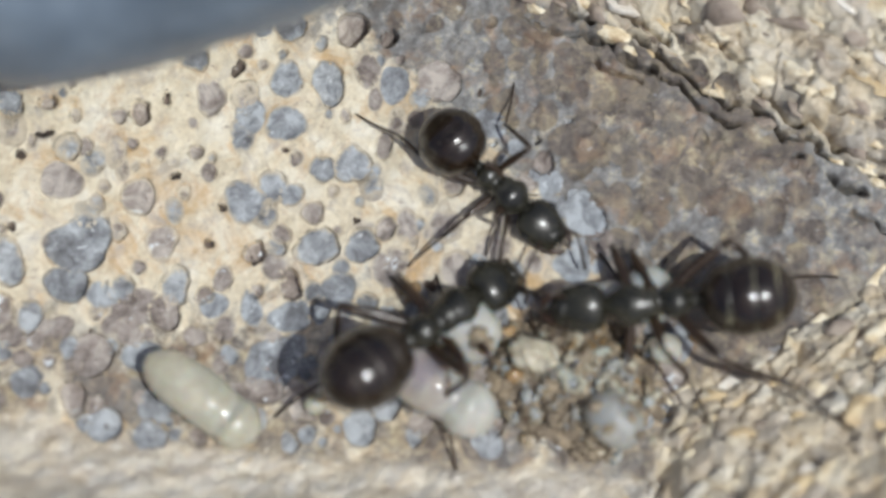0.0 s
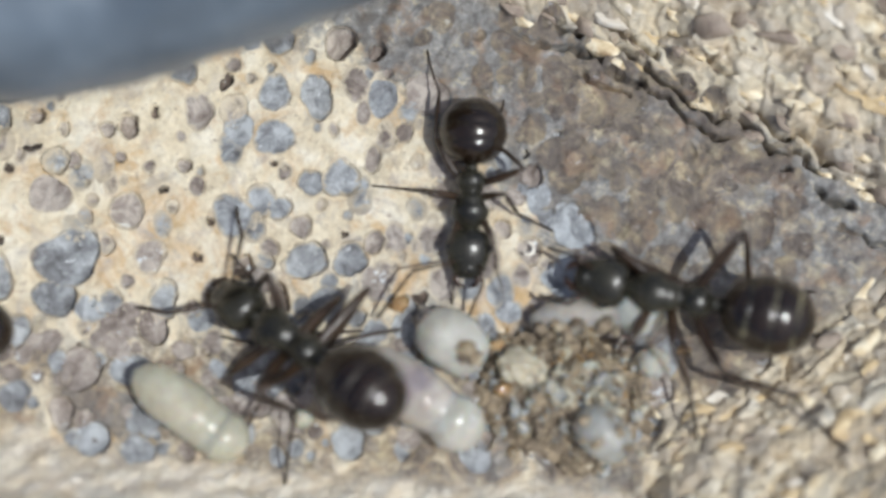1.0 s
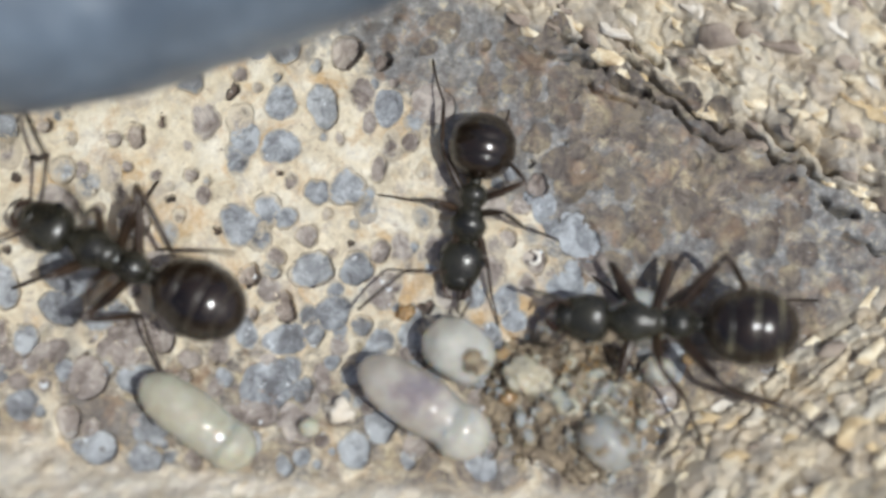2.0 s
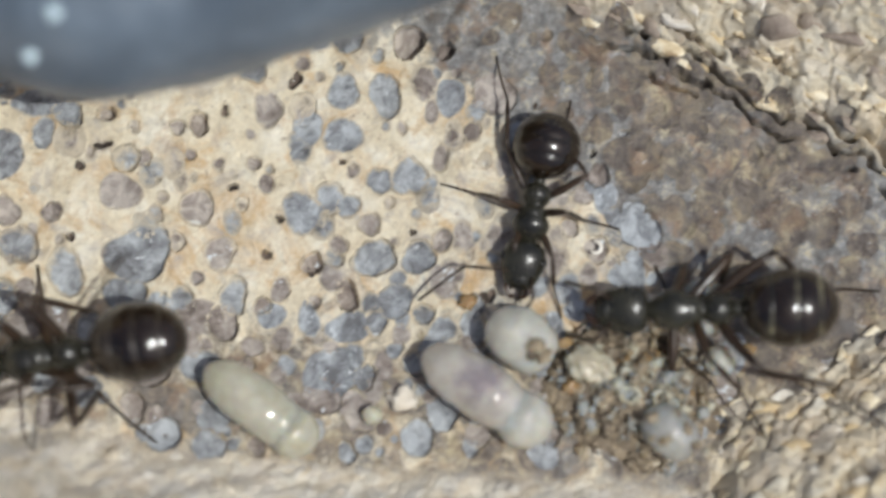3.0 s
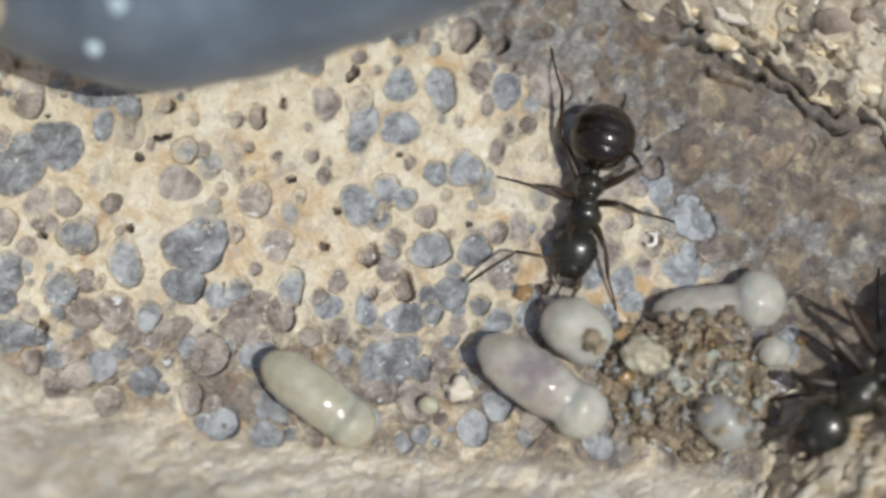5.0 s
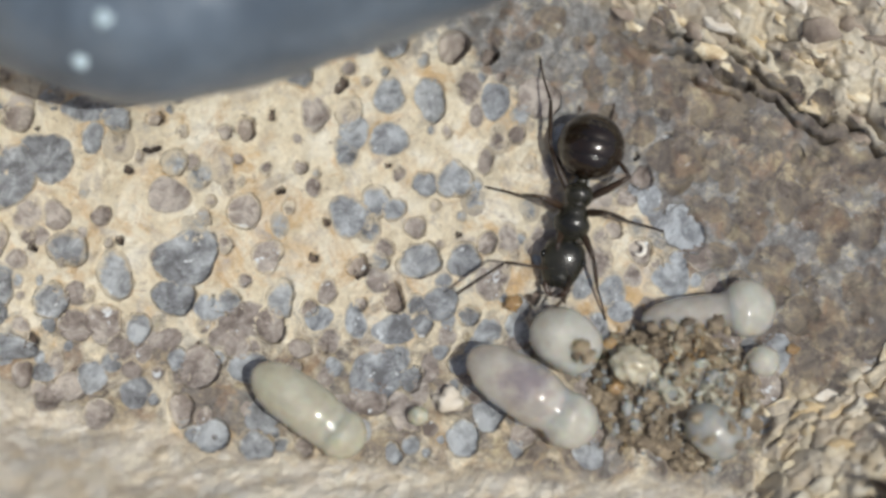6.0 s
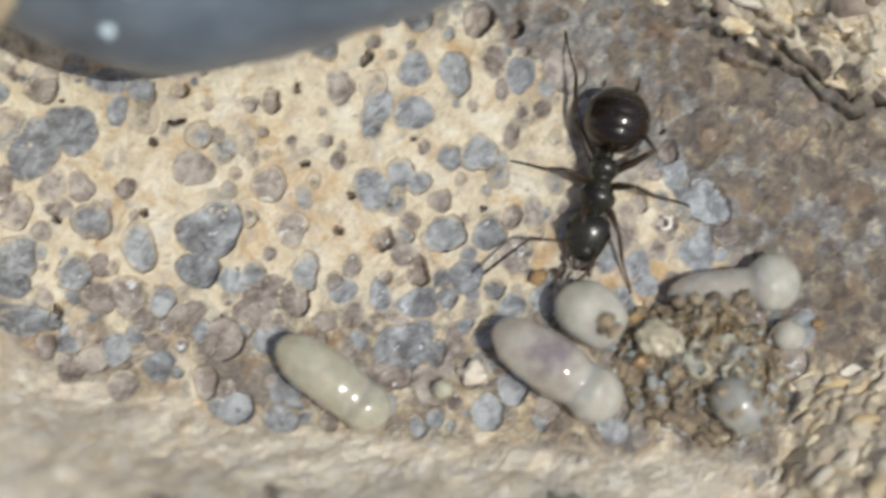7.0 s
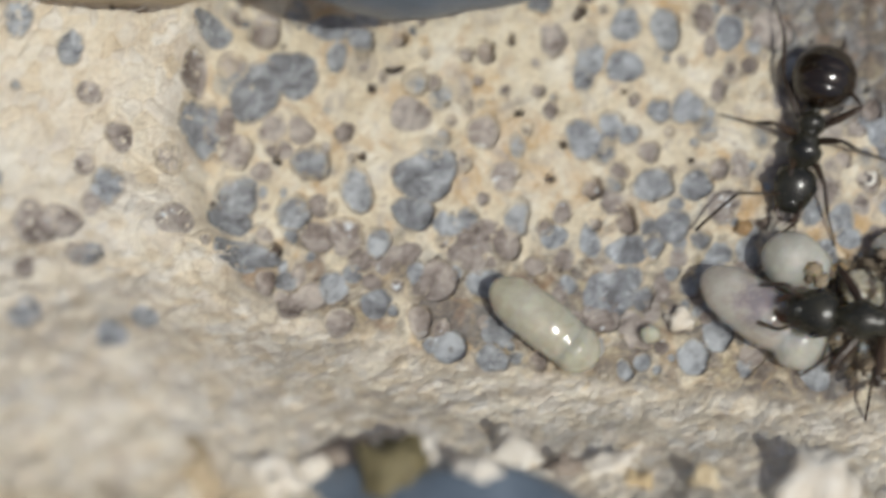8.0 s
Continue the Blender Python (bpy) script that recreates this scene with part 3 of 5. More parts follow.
while tries < 1700:
    tries += 1
    x, y = rng.uniform(-14.8, 11.5), rng.uniform(-4.0, 6.2)
    r = rng.uniform(0.16, 0.44)
    open_cream = y > float(np.interp(x, [-10, -5, 0, 3, 5], [0.5, -0.6, 0.2, 1.5, 6.0])) and x > -9.2
    if (x < -9.6 and rng.random() < 0.93) or (open_cream and rng.random() < 0.85):
        continue
    if max(float(v[0]) for k, v in enumerate(zones(np.array([x]), np.array([y]))) if k != 1) > 0.1:
        continue
    if any(math.hypot(x - a, y - b) < (c + r) * (0.62 if c > 0.12 else 0.1) for a, b, c in taken):
        continue
    taken.append((x, y, r))
    add_pits([(x, y, r * rng.uniform(0.85, 1.1), r * rng.uniform(0.95, 1.25))], GREY_SKIN if rng.random() < 0.5 else BLUE_SKIN, (0.03, 0.18), 0.16)


def bowl(p, x, y):
    """Depth of one bubble at a place, and the place's share of the way to its edge."""
    u, v = x - p[0], y - p[1]
    ang = np.arctan2(v, u)
    edge = 1 + p[7] * np.sin(2 * ang + p[5]) + p[8] * np.sin(3 * ang + p[6]) + p[11] * (np.sin(5 * ang + p[12]) + 0.6 * np.sin(9 * ang - p[12]))
    d = np.hypot(u / p[2], v / p[3]) / edge
    return p[4] * np.clip(1 - d * d, 0, 1) ** p[10], d


def height(x, y, pits=None):
    z = base_height(x, y) + rim_relief(x, y)[0]
    z += 0.14 * fractal(x * 1.1, y * 1.1, 61, 5) + 0.13 * crust_share(x, y) * fractal(x * 3.1, y * 3.1, 66, 3)
    cut = np.zeros(x.shape)
    for p in PITS if pits is None else pits:
        near = (np.abs(x - p[0]) < p[2] * 1.25) & (np.abs(y - p[1]) < p[3] * 1.25)
        if near.any():
            cut[near] = np.maximum(cut[near], bowl(p, x[near], y[near])[0])
    return z - cut


def spread(lo, hi, step, far):
    """Even steps from lo to hi, then ever wider ones out to far."""
    core = list(np.arange(lo, hi + step / 2, step))
    out, s = [], step
    v = core[-1]
    while v < far:
        s *= 1.35
        v += s
        out.append(v)
    inn, s, v = [], step, core[0]
    while v > -far:
        s *= 1.35
        v -= s
        inn.append(v)
    return np.array(inn[::-1] + core + out)


def crust_share(x, y):
    edge = np.interp(y, [-4, -1.5, 0, 1.2, 3.1, 4.9, 6.5], [9.3, 8.3, 7.0, 6.2, 4.3, 2.2, 1.1])
    crust = 0.85 * smooth(-1.6, 1.2, x - edge)
    crust = np.maximum(crust, 0.30 * smooth(4.3, 5.8, y) * smooth(-2.5, 1.0, x))
    return np.maximum(crust, 0.33 * smooth(1.0, -2.4, y))


def build_ground():
    xs, ys = spread(-15.6, 14.6, 0.037, 8000), spread(-8.2, 7.4, 0.037, 8000)
    x, y = np.meshgrid(xs, ys)
    shape = x.shape
    x, y = x.ravel(), y.ravel()
    z = height(x, y)
    _, tone, rim = rim_relief(x, y)
    low, left, chips, ridge = zones(x, y)
    nx, ny = shape[1], shape[0]
    me = bpy.data.meshes.new("ground")
    me.vertices.add(nx * ny)
    me.vertices.foreach_set("co", (np.stack([x, y, z], 1) * MM).astype(np.float32).ravel())
    i = np.arange(nx * ny).reshape(ny, nx)
    quads = np.stack([i[:-1, :-1], i[:-1, 1:], i[1:, 1:], i[1:, :-1]], -1).reshape(-1, 4)
    me.loops.add(quads.size)
    me.loops.foreach_set("vertex_index", quads.ravel().astype(np.int32))
    me.polygons.add(len(quads))
    me.polygons.foreach_set("loop_start", np.arange(0, quads.size, 4, dtype=np.int32))
    me.polygons.foreach_set("use_smooth", np.ones(len(quads), dtype=bool))
    me.update(calc_edges=True)
    # the grey crust lies on the far side of the hollow and in patches along the lower rim
    crust = crust_share(x, y)
    cool = 1 - np.exp(-((x - 8.6) / 2.7) ** 2 - ((y - 2.9 + 0.45 * (x - 8.6)) / 1.5) ** 2)
    cool *= 0.15 + 0.85 * smooth(-2.0, 0.6, y)
    for name, values in (("crust", crust), ("tone", tone), ("rim", rim * 0.85), ("cool", cool)):
        a = me.attributes.new(name, "FLOAT", "POINT")
        a.data.foreach_set("value", values.astype(np.float32))
    me.materials.append(STONE)
    ob = new("ground", me)
    return tagged(ob, "cream and grey porous stone full of round gas bubbles", "rock", kind="structure")


ground = build_ground()


def floor_at(x, y):
    return float(base_height(np.array([x]), np.array([y]))[0] + rim_relief(np.array([x]), np.array([y]))[0][0])


# ---- stones lying on the edges of the hollow ----
def build_slab(label, seed, outline, edge_z, deep, rise, mat, name="stone"):
    """A stone whose near edge follows an outline of (x, y); its top swells up and away from that edge."""
    bm = bmesh.new()
    xs = np.linspace(outline[0][0], outline[-1][0], 90)
    ys = np.interp(xs, [q[0] for q in outline], [q[1] for q in outline])
    ys = np.convolve(np.pad(ys, 5, "edge"), np.ones(11) / 11, "valid")
    ring = []
    for x, y in zip(xs, ys):
        u = 2 * (x - xs[0]) / (xs[-1] - xs[0]) - 1
        thick = max(0.03, 1 - u ** 6)
        row = []
        for k in range(40):
            a = math.pi * (-1.0 + 2.0 * k / 40)
            c, n = math.cos(a), math.sin(a)
            v = deep * 0.5 * (1 - math.copysign(abs(c) ** 0.8, c))
            h = (rise if n > 0 else 0.55 * edge_z) * math.copysign(abs(n) ** 0.9, n) * thick
            q = Vector((x * 0.45, (y + v) * 0.45, h * 0.5 + seed))
            w = 0.16 * noise.noise(q * 1.1) + 0.07 * noise.noise(q * 2.9) + 0.03 * noise.noise(q * 7.1)
            row.append((x, y + v * thick + w * 0.5, edge_z + h + w * 1.6))
        ring.append(row)
    rings(bm, ring)
    return tagged(part(name, bm, mat), label, "stone")


dark = build_slab("dark blue-grey glossy stone lying over the hollow's edge", 3, [(-10.79, 5.61), (-9.63, 4.65), (-8.38, 3.92), (-7.03, 3.39), (-6.07, 3.1), (-5.1, 3.05), (-3.85, 3.22), (-2.41, 3.62), (-0.96, 4.11), (0.77, 4.65), (2.6, 5.32), (4.43, 6.76)], 4.2, 11.0, 3.4, DARK_ROCK)
build_slab("pale tan weathered stone beside the dark stone", 5, [(-17.5, 3.9), (-15.0, 3.4), (-13.2, 3.2), (-12.0, 3.1), (-10.9, 3.0), (-10.0, 2.95), (-9.3, 3.2), (-8.7, 3.7), (-8.2, 4.8)], 5.6, 6.0, 2.2, TAN_ROCK)
near = tagged(part("stone", lump(8, 7.0, 3.2, 1.9, 0.14, 5), DARK_ROCK, at=mmpose(-4.3, -10.1, 4.1, 0, 0, 2)), "dark blue-grey stone on the near rim", "stone")
# added pale beads in place of the glossy stone's specular glints
for k, (x, y) in enumerate(((-5.85, 4.3), (-6.45, 3.66), (-8.3, 5.4), (-2.9, 5.6), (-3.6, 6.6), (-7.2, 5.6), (-1.2, 6.3))):
    hit, place, normal, _ = dark.ray_cast(Vector((x, y, 20)) * MM, Vector((0, 0, -1)))
    size = 0.17 if k < 2 else 0.11
    f = part("mineral_fleck", lump(200 + k, size, size * 1.2, size * 0.6, 0.2, 2), FLECK, dark, "pale bead standing in for a glint on the dark stone")
    f.matrix_basis = Matrix.Translation(place)
# pebbles along the near stone, closest to the eye
for k, (label, x, y, size, mat) in enumerate((
        ("white chalky pebble on the near stone", -7.98, -7.12, 0.55, CHIP_PALE),
        ("white chalky pebble on the near stone", -7.07, -6.79, 0.3, CHIP_PALE),
        ("white chalky pebble on the near stone", -4.71, -6.58, 0.36, CHIP_PALE),
        ("tan-white chalky pebble on the near stone", -2.69, -6.48, 0.62, CHIP_PALE),
        ("white chalky pebble on the near stone", -3.5, -6.92, 0.38, CHIP_PALE),
        ("white chalky pebble on the near stone", -0.74, -6.56, 0.5, CHIP_PALE),
        ("large white chalky pebble beside the near stone", 3.62, -7.11, 0.95, CHIP_PALE),
        ("dark olive pebble on the near stone", -5.22, -7.04, 0.85, OLIVE),
        ("orange pebble on the near stone", -0.05, -6.9, 0.34, CHIP_OCHRE),
        ("grey weathered pebble on the near stone", -6.3, -6.63, 0.5, CHIP_GREY),
        ("grey weathered pebble on the near stone", -1.77, -6.68, 0.4, CHIP_GREY),
        ("tan weathered pebble beside the near stone", 1.34, -6.87, 0.35, CHIP_TAN),
        ("tan weathered pebble on the near stone", -9.4, -7.16, 0.6, TAN_ROCK))):
    hit, place, _, _ = near.ray_cast(near.matrix_basis.inverted() @ (Vector((x, y, 30)) * MM), Vector((0, 0, -1)))
    z = max(floor_at(x, y), (near.matrix_basis @ place).z / MM if hit else 0.0)
    tagged(part("pebble", lump(300 + k, size * 1.2, size * 0.85, size * 0.55, 0.4, 3, 1.3), mat, at=mmpose(x, y, z - 0.2 * size, 0, 0, 40 * k)), label, "pebble", "pebbles along the near stone")

# ---- brood ----
brood_group = "brood on the stone"


def larva(label, tip, end, w, lobe, mats, z=None, waist=0.9, droop=6):
    """A grub: one soft body, blunt at the tip, swelling into a rounder lobe at the end; its fold lies between."""
    dx, dy = end[0] - tip[0], end[1] - tip[1]
    n = math.hypot(dx, dy)
    zz = floor_at((tip[0] + end[0]) / 2, (tip[1] + end[1]) / 2) + max(w, lobe) * 0.74 if z is None else z
    c = n - (lobe or w)
    split = c - (lobe or 0) * waist * 0.75

    def radius(x):
        long_end = n if not lobe else c + 0.35 * lobe
        u = 2 * x / long_end - 1
        a = w * max(0.0, 1 - abs(u) ** 2.4) ** (0.5 if u < 0 else 0.42)
        b = math.sqrt(max(0.0, lobe * lobe - (x - c) ** 2)) if lobe else 0.0
        fold = 1 - (0.10 if lobe else 0.03) * math.exp(-((x - (split if lobe else 0.62 * n)) / (0.30 * w)) ** 2)
        return (a ** 4 + b ** 4) ** 0.25 * fold * (1 + 0.010 * math.sin(9.5 * x / w))

    def skin(a, b, steps):
        rows = []
        for i in range(steps + 1):
            u = 0.5 - 0.5 * math.cos(math.pi * i / steps)
            x = a + (b - a) * u
            x = min(max(x, 0.004), n - 0.004)
            r = max(radius(x), 0.01)
            sag = 0.10 * w * math.sin(3.0 * x / n)
            rows.append((x, r * 1.03, r * 0.97, sag))
        bm = body(rows, 32)
        for v in bm.verts:
            q = Vector((tip[0], tip[1], 0.3)) + v.co
            v.co.yz *= 1 + 0.05 * noise.noise(q * (0.9 / w)) + 0.018 * noise.noise(q * (2.6 / w))
        return bm

    heading = math.degrees(math.atan2(dy, dx))
    root = part("larva", skin(0, split + 0.04 if lobe else n, 44), mats[0], at=mmpose(tip[0], tip[1], zz + 0.01 * droop * n, 0, droop, heading))
    tagged(root, label, "larva", brood_group)
    if lobe:
        part("head_lobe", skin(split, n, 20), mats[1], root, "rounder end lobe")
    return root


larva("cream waxy larva lying alone on the stone", (-3.30, -2.10), (-0.90, -3.90), 0.59, 0.55, (BROOD, BROOD), waist=0.5)
larva("pinkish white larva with a purple patch beside the pile", (1.50, -1.80), (4.26, -3.70), 0.65, 0.60, (BROOD_GUT, BROOD_WHITE))
larva("plump white larva smeared with soil", (2.95, -1.08), (4.35, -2.02), 0.66, 0, (BROOD_WHITE, BROOD_WHITE))
larva("long white larva with a round end on the pile", (5.35, -1.12), (8.35, -0.80), 0.42, 0.64, (BROOD_PINK, BROOD_WHITE), droop=1)
larva("small round white larva beside the pile", (7.72, -1.95), (8.42, -2.10), 0.34, 0, (BROOD_WHITE, BROOD_WHITE))
tagged(part("wax_lump", lump(35, 0.52, 0.40, 0.34, 0.22, 4, 1.7), WAX, at=mmpose(5.15, -2.15, floor_at(5.15, -2.15) + 0.55, 0, 0, -20)), "knobbly pale yellowish lump half buried in the soil", "lump")
larva("greyish translucent larva in the debris", (6.35, -3.15), (7.40, -4.10), 0.52, 0, (BROOD_CLEAR, BROOD_CLEAR), z=0.42)
for k, (x, y, z, size) in enumerate(((3.95, -1.80, 1.10, 0.20), (4.12, -2.02, 0.95, 0.17), (3.85, -1.98, 1.0, 0.13), (5.95, -1.28, 0.80, 0.18), (6.35, -1.22, 0.82, 0.15), (6.15, -1.42, 0.72, 0.20), (6.6, -1.38, 0.7, 0.16), (5.78, -1.44, 0.60, 0.12), (6.95, -1.26, 0.76, 0.22), (7.22, -1.42, 0.64, 0.11), (5.55, -1.30, 0.62, 0.16), (6.45, -3.35, 0.86, 0.16), (6.75, -3.80, 0.84, 0.19), (7.2, -3.6, 0.84, 0.17), (7.35, -3.95, 0.70, 0.16), (6.5, -3.75, 0.75, 0.15), (7.0, -3.3, 0.80, 0.14))):
    tagged(part("soil_crumb", lump(400 + k, size, size * 0.8, size * 0.6, 0.42, 3, 1.8), SOIL if k % 3 else HUSK, at=mmpose(x, y, z, 20 * k, 0, 50 * k)), "brown soil crumb stuck to a larva", "soil", "soil crumbs on the brood")
tagged(part("seed_grain", lump(31, 0.33, 0.24, 0.2, 0.35, 3), CHIP_PALE, at=mmpose(1.03, -2.81, floor_at(1.03, -2.81) + 0.12, 0, 0, -10)), "small white crumb in a shallow bubble", "grain")
tagged(part("bead_grain", lump(33, 0.24, 0.22, 0.2, 0.08, 3), BROOD, at=mmpose(0.34, -3.14, floor_at(0.34, -3.14) + 0.13)), "tiny yellowish translucent bead on the stone", "grain")


curl = [(5.36 + 0.13 * math.cos(a), 0.56 + 0.14 * math.sin(a), floor_at(5.36, 0.56) + 0.02) for a in (1.9, 1.4, 0.8, 0.1, -0.6, -1.3, -2.0, -2.6)]
tagged(part("crystal_curl", tube(curl, [0.03, 0.045, 0.05, 0.055, 0.06, 0.05, 0.05, 0.03], 7), CHIP_PALE), "small white curled crystal lying in a bubble", "crystal")
for x, y, size in ((4.72, -2.62, 0.17), (4.62, -1.62, 0.15), (8.75, -1.75, 0.14), (2.5, -0.62, 0.2)):
    tagged(part("ochre_crumb", lump(int(x * 90), size, size * 0.85, size * 0.6, 0.4, 3, 1.8), AMBER, at=mmpose(x, y, floor_at(x, y) + (0.45 if x > 4 and x < 8 else 0.05), 0, 0, 80 * x)), "orange-brown crumb of stone beside the brood", "crumb", "orange crumbs")


# ---- the debris pile ----
def build_pile():
    bm = bmesh.new()
    bmesh.ops.create_grid(bm, x_segments=130, y_segments=130, size=1.0)
    for v in bm.verts:
        r = v.co.length
        n = noise.fractal(v.co * 8.0 + Vector((4, 2, 0)), 0.9, 2.0, 5)
        v.co = Vector((v.co.x * 2.3, v.co.y * 1.75, 0.62 * max(0.0, 1 - r * r * 0.98) ** 0.9 + 0.085 * n * (1 + 0.5 * r) - 0.55 * max(0, r - 0.7)))
    pile = part("soil_mound", bm, SOIL, at=mmpose(6.0, -2.65, floor_at(6.0, -2.65) - 0.12, 0, 0, -14))
    tagged(pile, "heap of brown soil crumbs, husks and glassy grains", "debris")
    r = random.Random(12)

    def top(x, y):
        d2 = (x / 2.3) ** 2 + (y / 1.75) ** 2
        return 0.62 * max(0.0, 1 - d2 * 0.98) ** 0.9

    shapes = {}
    for mat, share, rough in ((SOIL, 6, 0.55), (AMBER, 3, 0.5), (HUSK, 6, 0.45), (CHIP_GREY, 2, 0.6), (BROOD, 3, 0.35), (BROOD_CLEAR, 5, 0.3), (WAX, 3, 0.5)):
        shapes[mat] = []
        for k in range(share):
            bm = lump(60 + len(shapes) * 9 + k, 1, r.uniform(0.55, 0.95), r.uniform(0.4, 0.8), rough, 3, 2.2)
            ob = part("grain", bm, mat, pile)
            shapes[mat].append(ob.data)
            bpy.data.objects.remove(ob)
    # crumbs and glassy bits lie in patches of their own: middle x and y, spread, number, size, kinds
    for cx, cy, spread_x, spread_y, count, lo, hi, kinds in (
            (-1.6, 0.3, 0.35, 0.5, 30, 0.06, 0.20, (SOIL, SOIL, BROOD_CLEAR, HUSK)),
            (-0.9, 0.9, 0.5, 0.35, 30, 0.06, 0.18, (SOIL, AMBER, SOIL)),
            (0.2, 0.75, 0.8, 0.3, 40, 0.05, 0.17, (SOIL, WAX, HUSK, AMBER)),
            (0.3, 0.1, 0.55, 0.4, 44, 0.08, 0.27, (BROOD_CLEAR, HUSK, WAX, BROOD)),
            (1.2, 0.35, 0.4, 0.4, 24, 0.08, 0.28, (BROOD_CLEAR, HUSK, SOIL)),
            (-0.9, -0.5, 0.6, 0.5, 40, 0.06, 0.20, (BROOD_CLEAR, BROOD_CLEAR, SOIL, HUSK)),
            (0.2, -0.9, 0.7, 0.35, 40, 0.05, 0.20, (SOIL, SOIL, BROOD_CLEAR, CHIP_GREY)),
            (1.1, -0.8, 0.5, 0.5, 30, 0.06, 0.24, (BROOD_CLEAR, WAX, HUSK, SOIL))):
        for k in range(count):
            x, y = r.gauss(cx, spread_x), r.gauss(cy, spread_y)
            g = new("grain", r.choice(shapes[r.choice(kinds)]))
            g.parent = pile
            size = lo + (hi - lo) * r.random() ** 1.8
            g.matrix_basis = mmpose(x, y, top(x, y) + r.uniform(-0.05, 0.12), r.uniform(0, 360), r.uniform(0, 360), r.uniform(0, 360)) @ Matrix.Diagonal((size, size, size, 1))
    # empty cocoon rings
    for x, y, size in ((0.75, -0.05, 0.17), (0.35, 0.35, 0.13), (0.05, -0.15, 0.20), (1.05, 0.5, 0.12)):
        pts = [(x + size * math.cos(0.5 * j), y + size * 0.9 * math.sin(0.5 * j), top(x, y) + 0.16 + 0.03 * math.sin(j)) for j in range(12)]
        part("husk_ring", tube(pts, [0.03 + 0.02 * (j % 3) for j in range(12)], 6), WAX, pile, "pale broken husk ring")
    # glassy threads standing in the soil
    for x, y, lean, tall in ((-0.62, -0.35, 0.05, 0.7), (0.55, 0.0, 0.0, 0.8), (0.95, 0.15, 0.1, 0.7), (0.25, -1.1, -0.1, 0.6), (1.5, -0.9, 0.15, 0.8), (1.25, -0.3, 0.05, 0.6)):
        z = top(x, y)
        part("fibre", tube([(x, y, z), (x + lean * 0.4, y + 0.25, z + tall * 0.5), (x + lean, y + 0.55, z + tall * 0.8)], [0.022, 0.020, 0.012], 6), BROOD_CLEAR, pile, "glassy upright thread")
    for k in range(18):
        a, d = r.uniform(0, 6.283), 0.9 * math.sqrt(r.random())
        p = Vector((2.1 * d * math.cos(a), 1.6 * d * math.sin(a), 0.75 * (1 - d * d * 0.9) ** 0.7 + 0.1))
        q = Vector((r.uniform(-0.6, 0.6), r.uniform(-0.6, 0.6), r.uniform(0.0, 0.35)))
        part("fibre", tube([tuple(p + q * u + Vector((0.12 * math.sin(4 * u + k), 0.12 * math.cos(5 * u + k), 0.25 * u * (1 - u)))) for u in (0, 0.2, 0.4, 0.6, 0.8, 1)], [0.014, 0.016, 0.015, 0.013, 0.011, 0.006], 5), FIBRE, pile)
    return pile


build_pile()


# ---- ants ----
def tergites(rows):
    """Overlapping plates of the gaster: each swells towards its hind edge and steps down to the next."""
    out = []
    for x, w, h, zc in rows:
        u = 0.0
        for a, b in ((-0.58, -1.06), (-1.06, -1.55), (-1.55, -2.0), (-2.0, -2.42)):
            if b <= x <= a:
                u = (a - x) / (a - b)
        k = 1 + 0.036 * math.sin(math.pi * min(1.0, u * 0.92 + 0.02)) + 0.026 * u - 0.025
        out.append((x, w * k, h * k, zc))
    return out


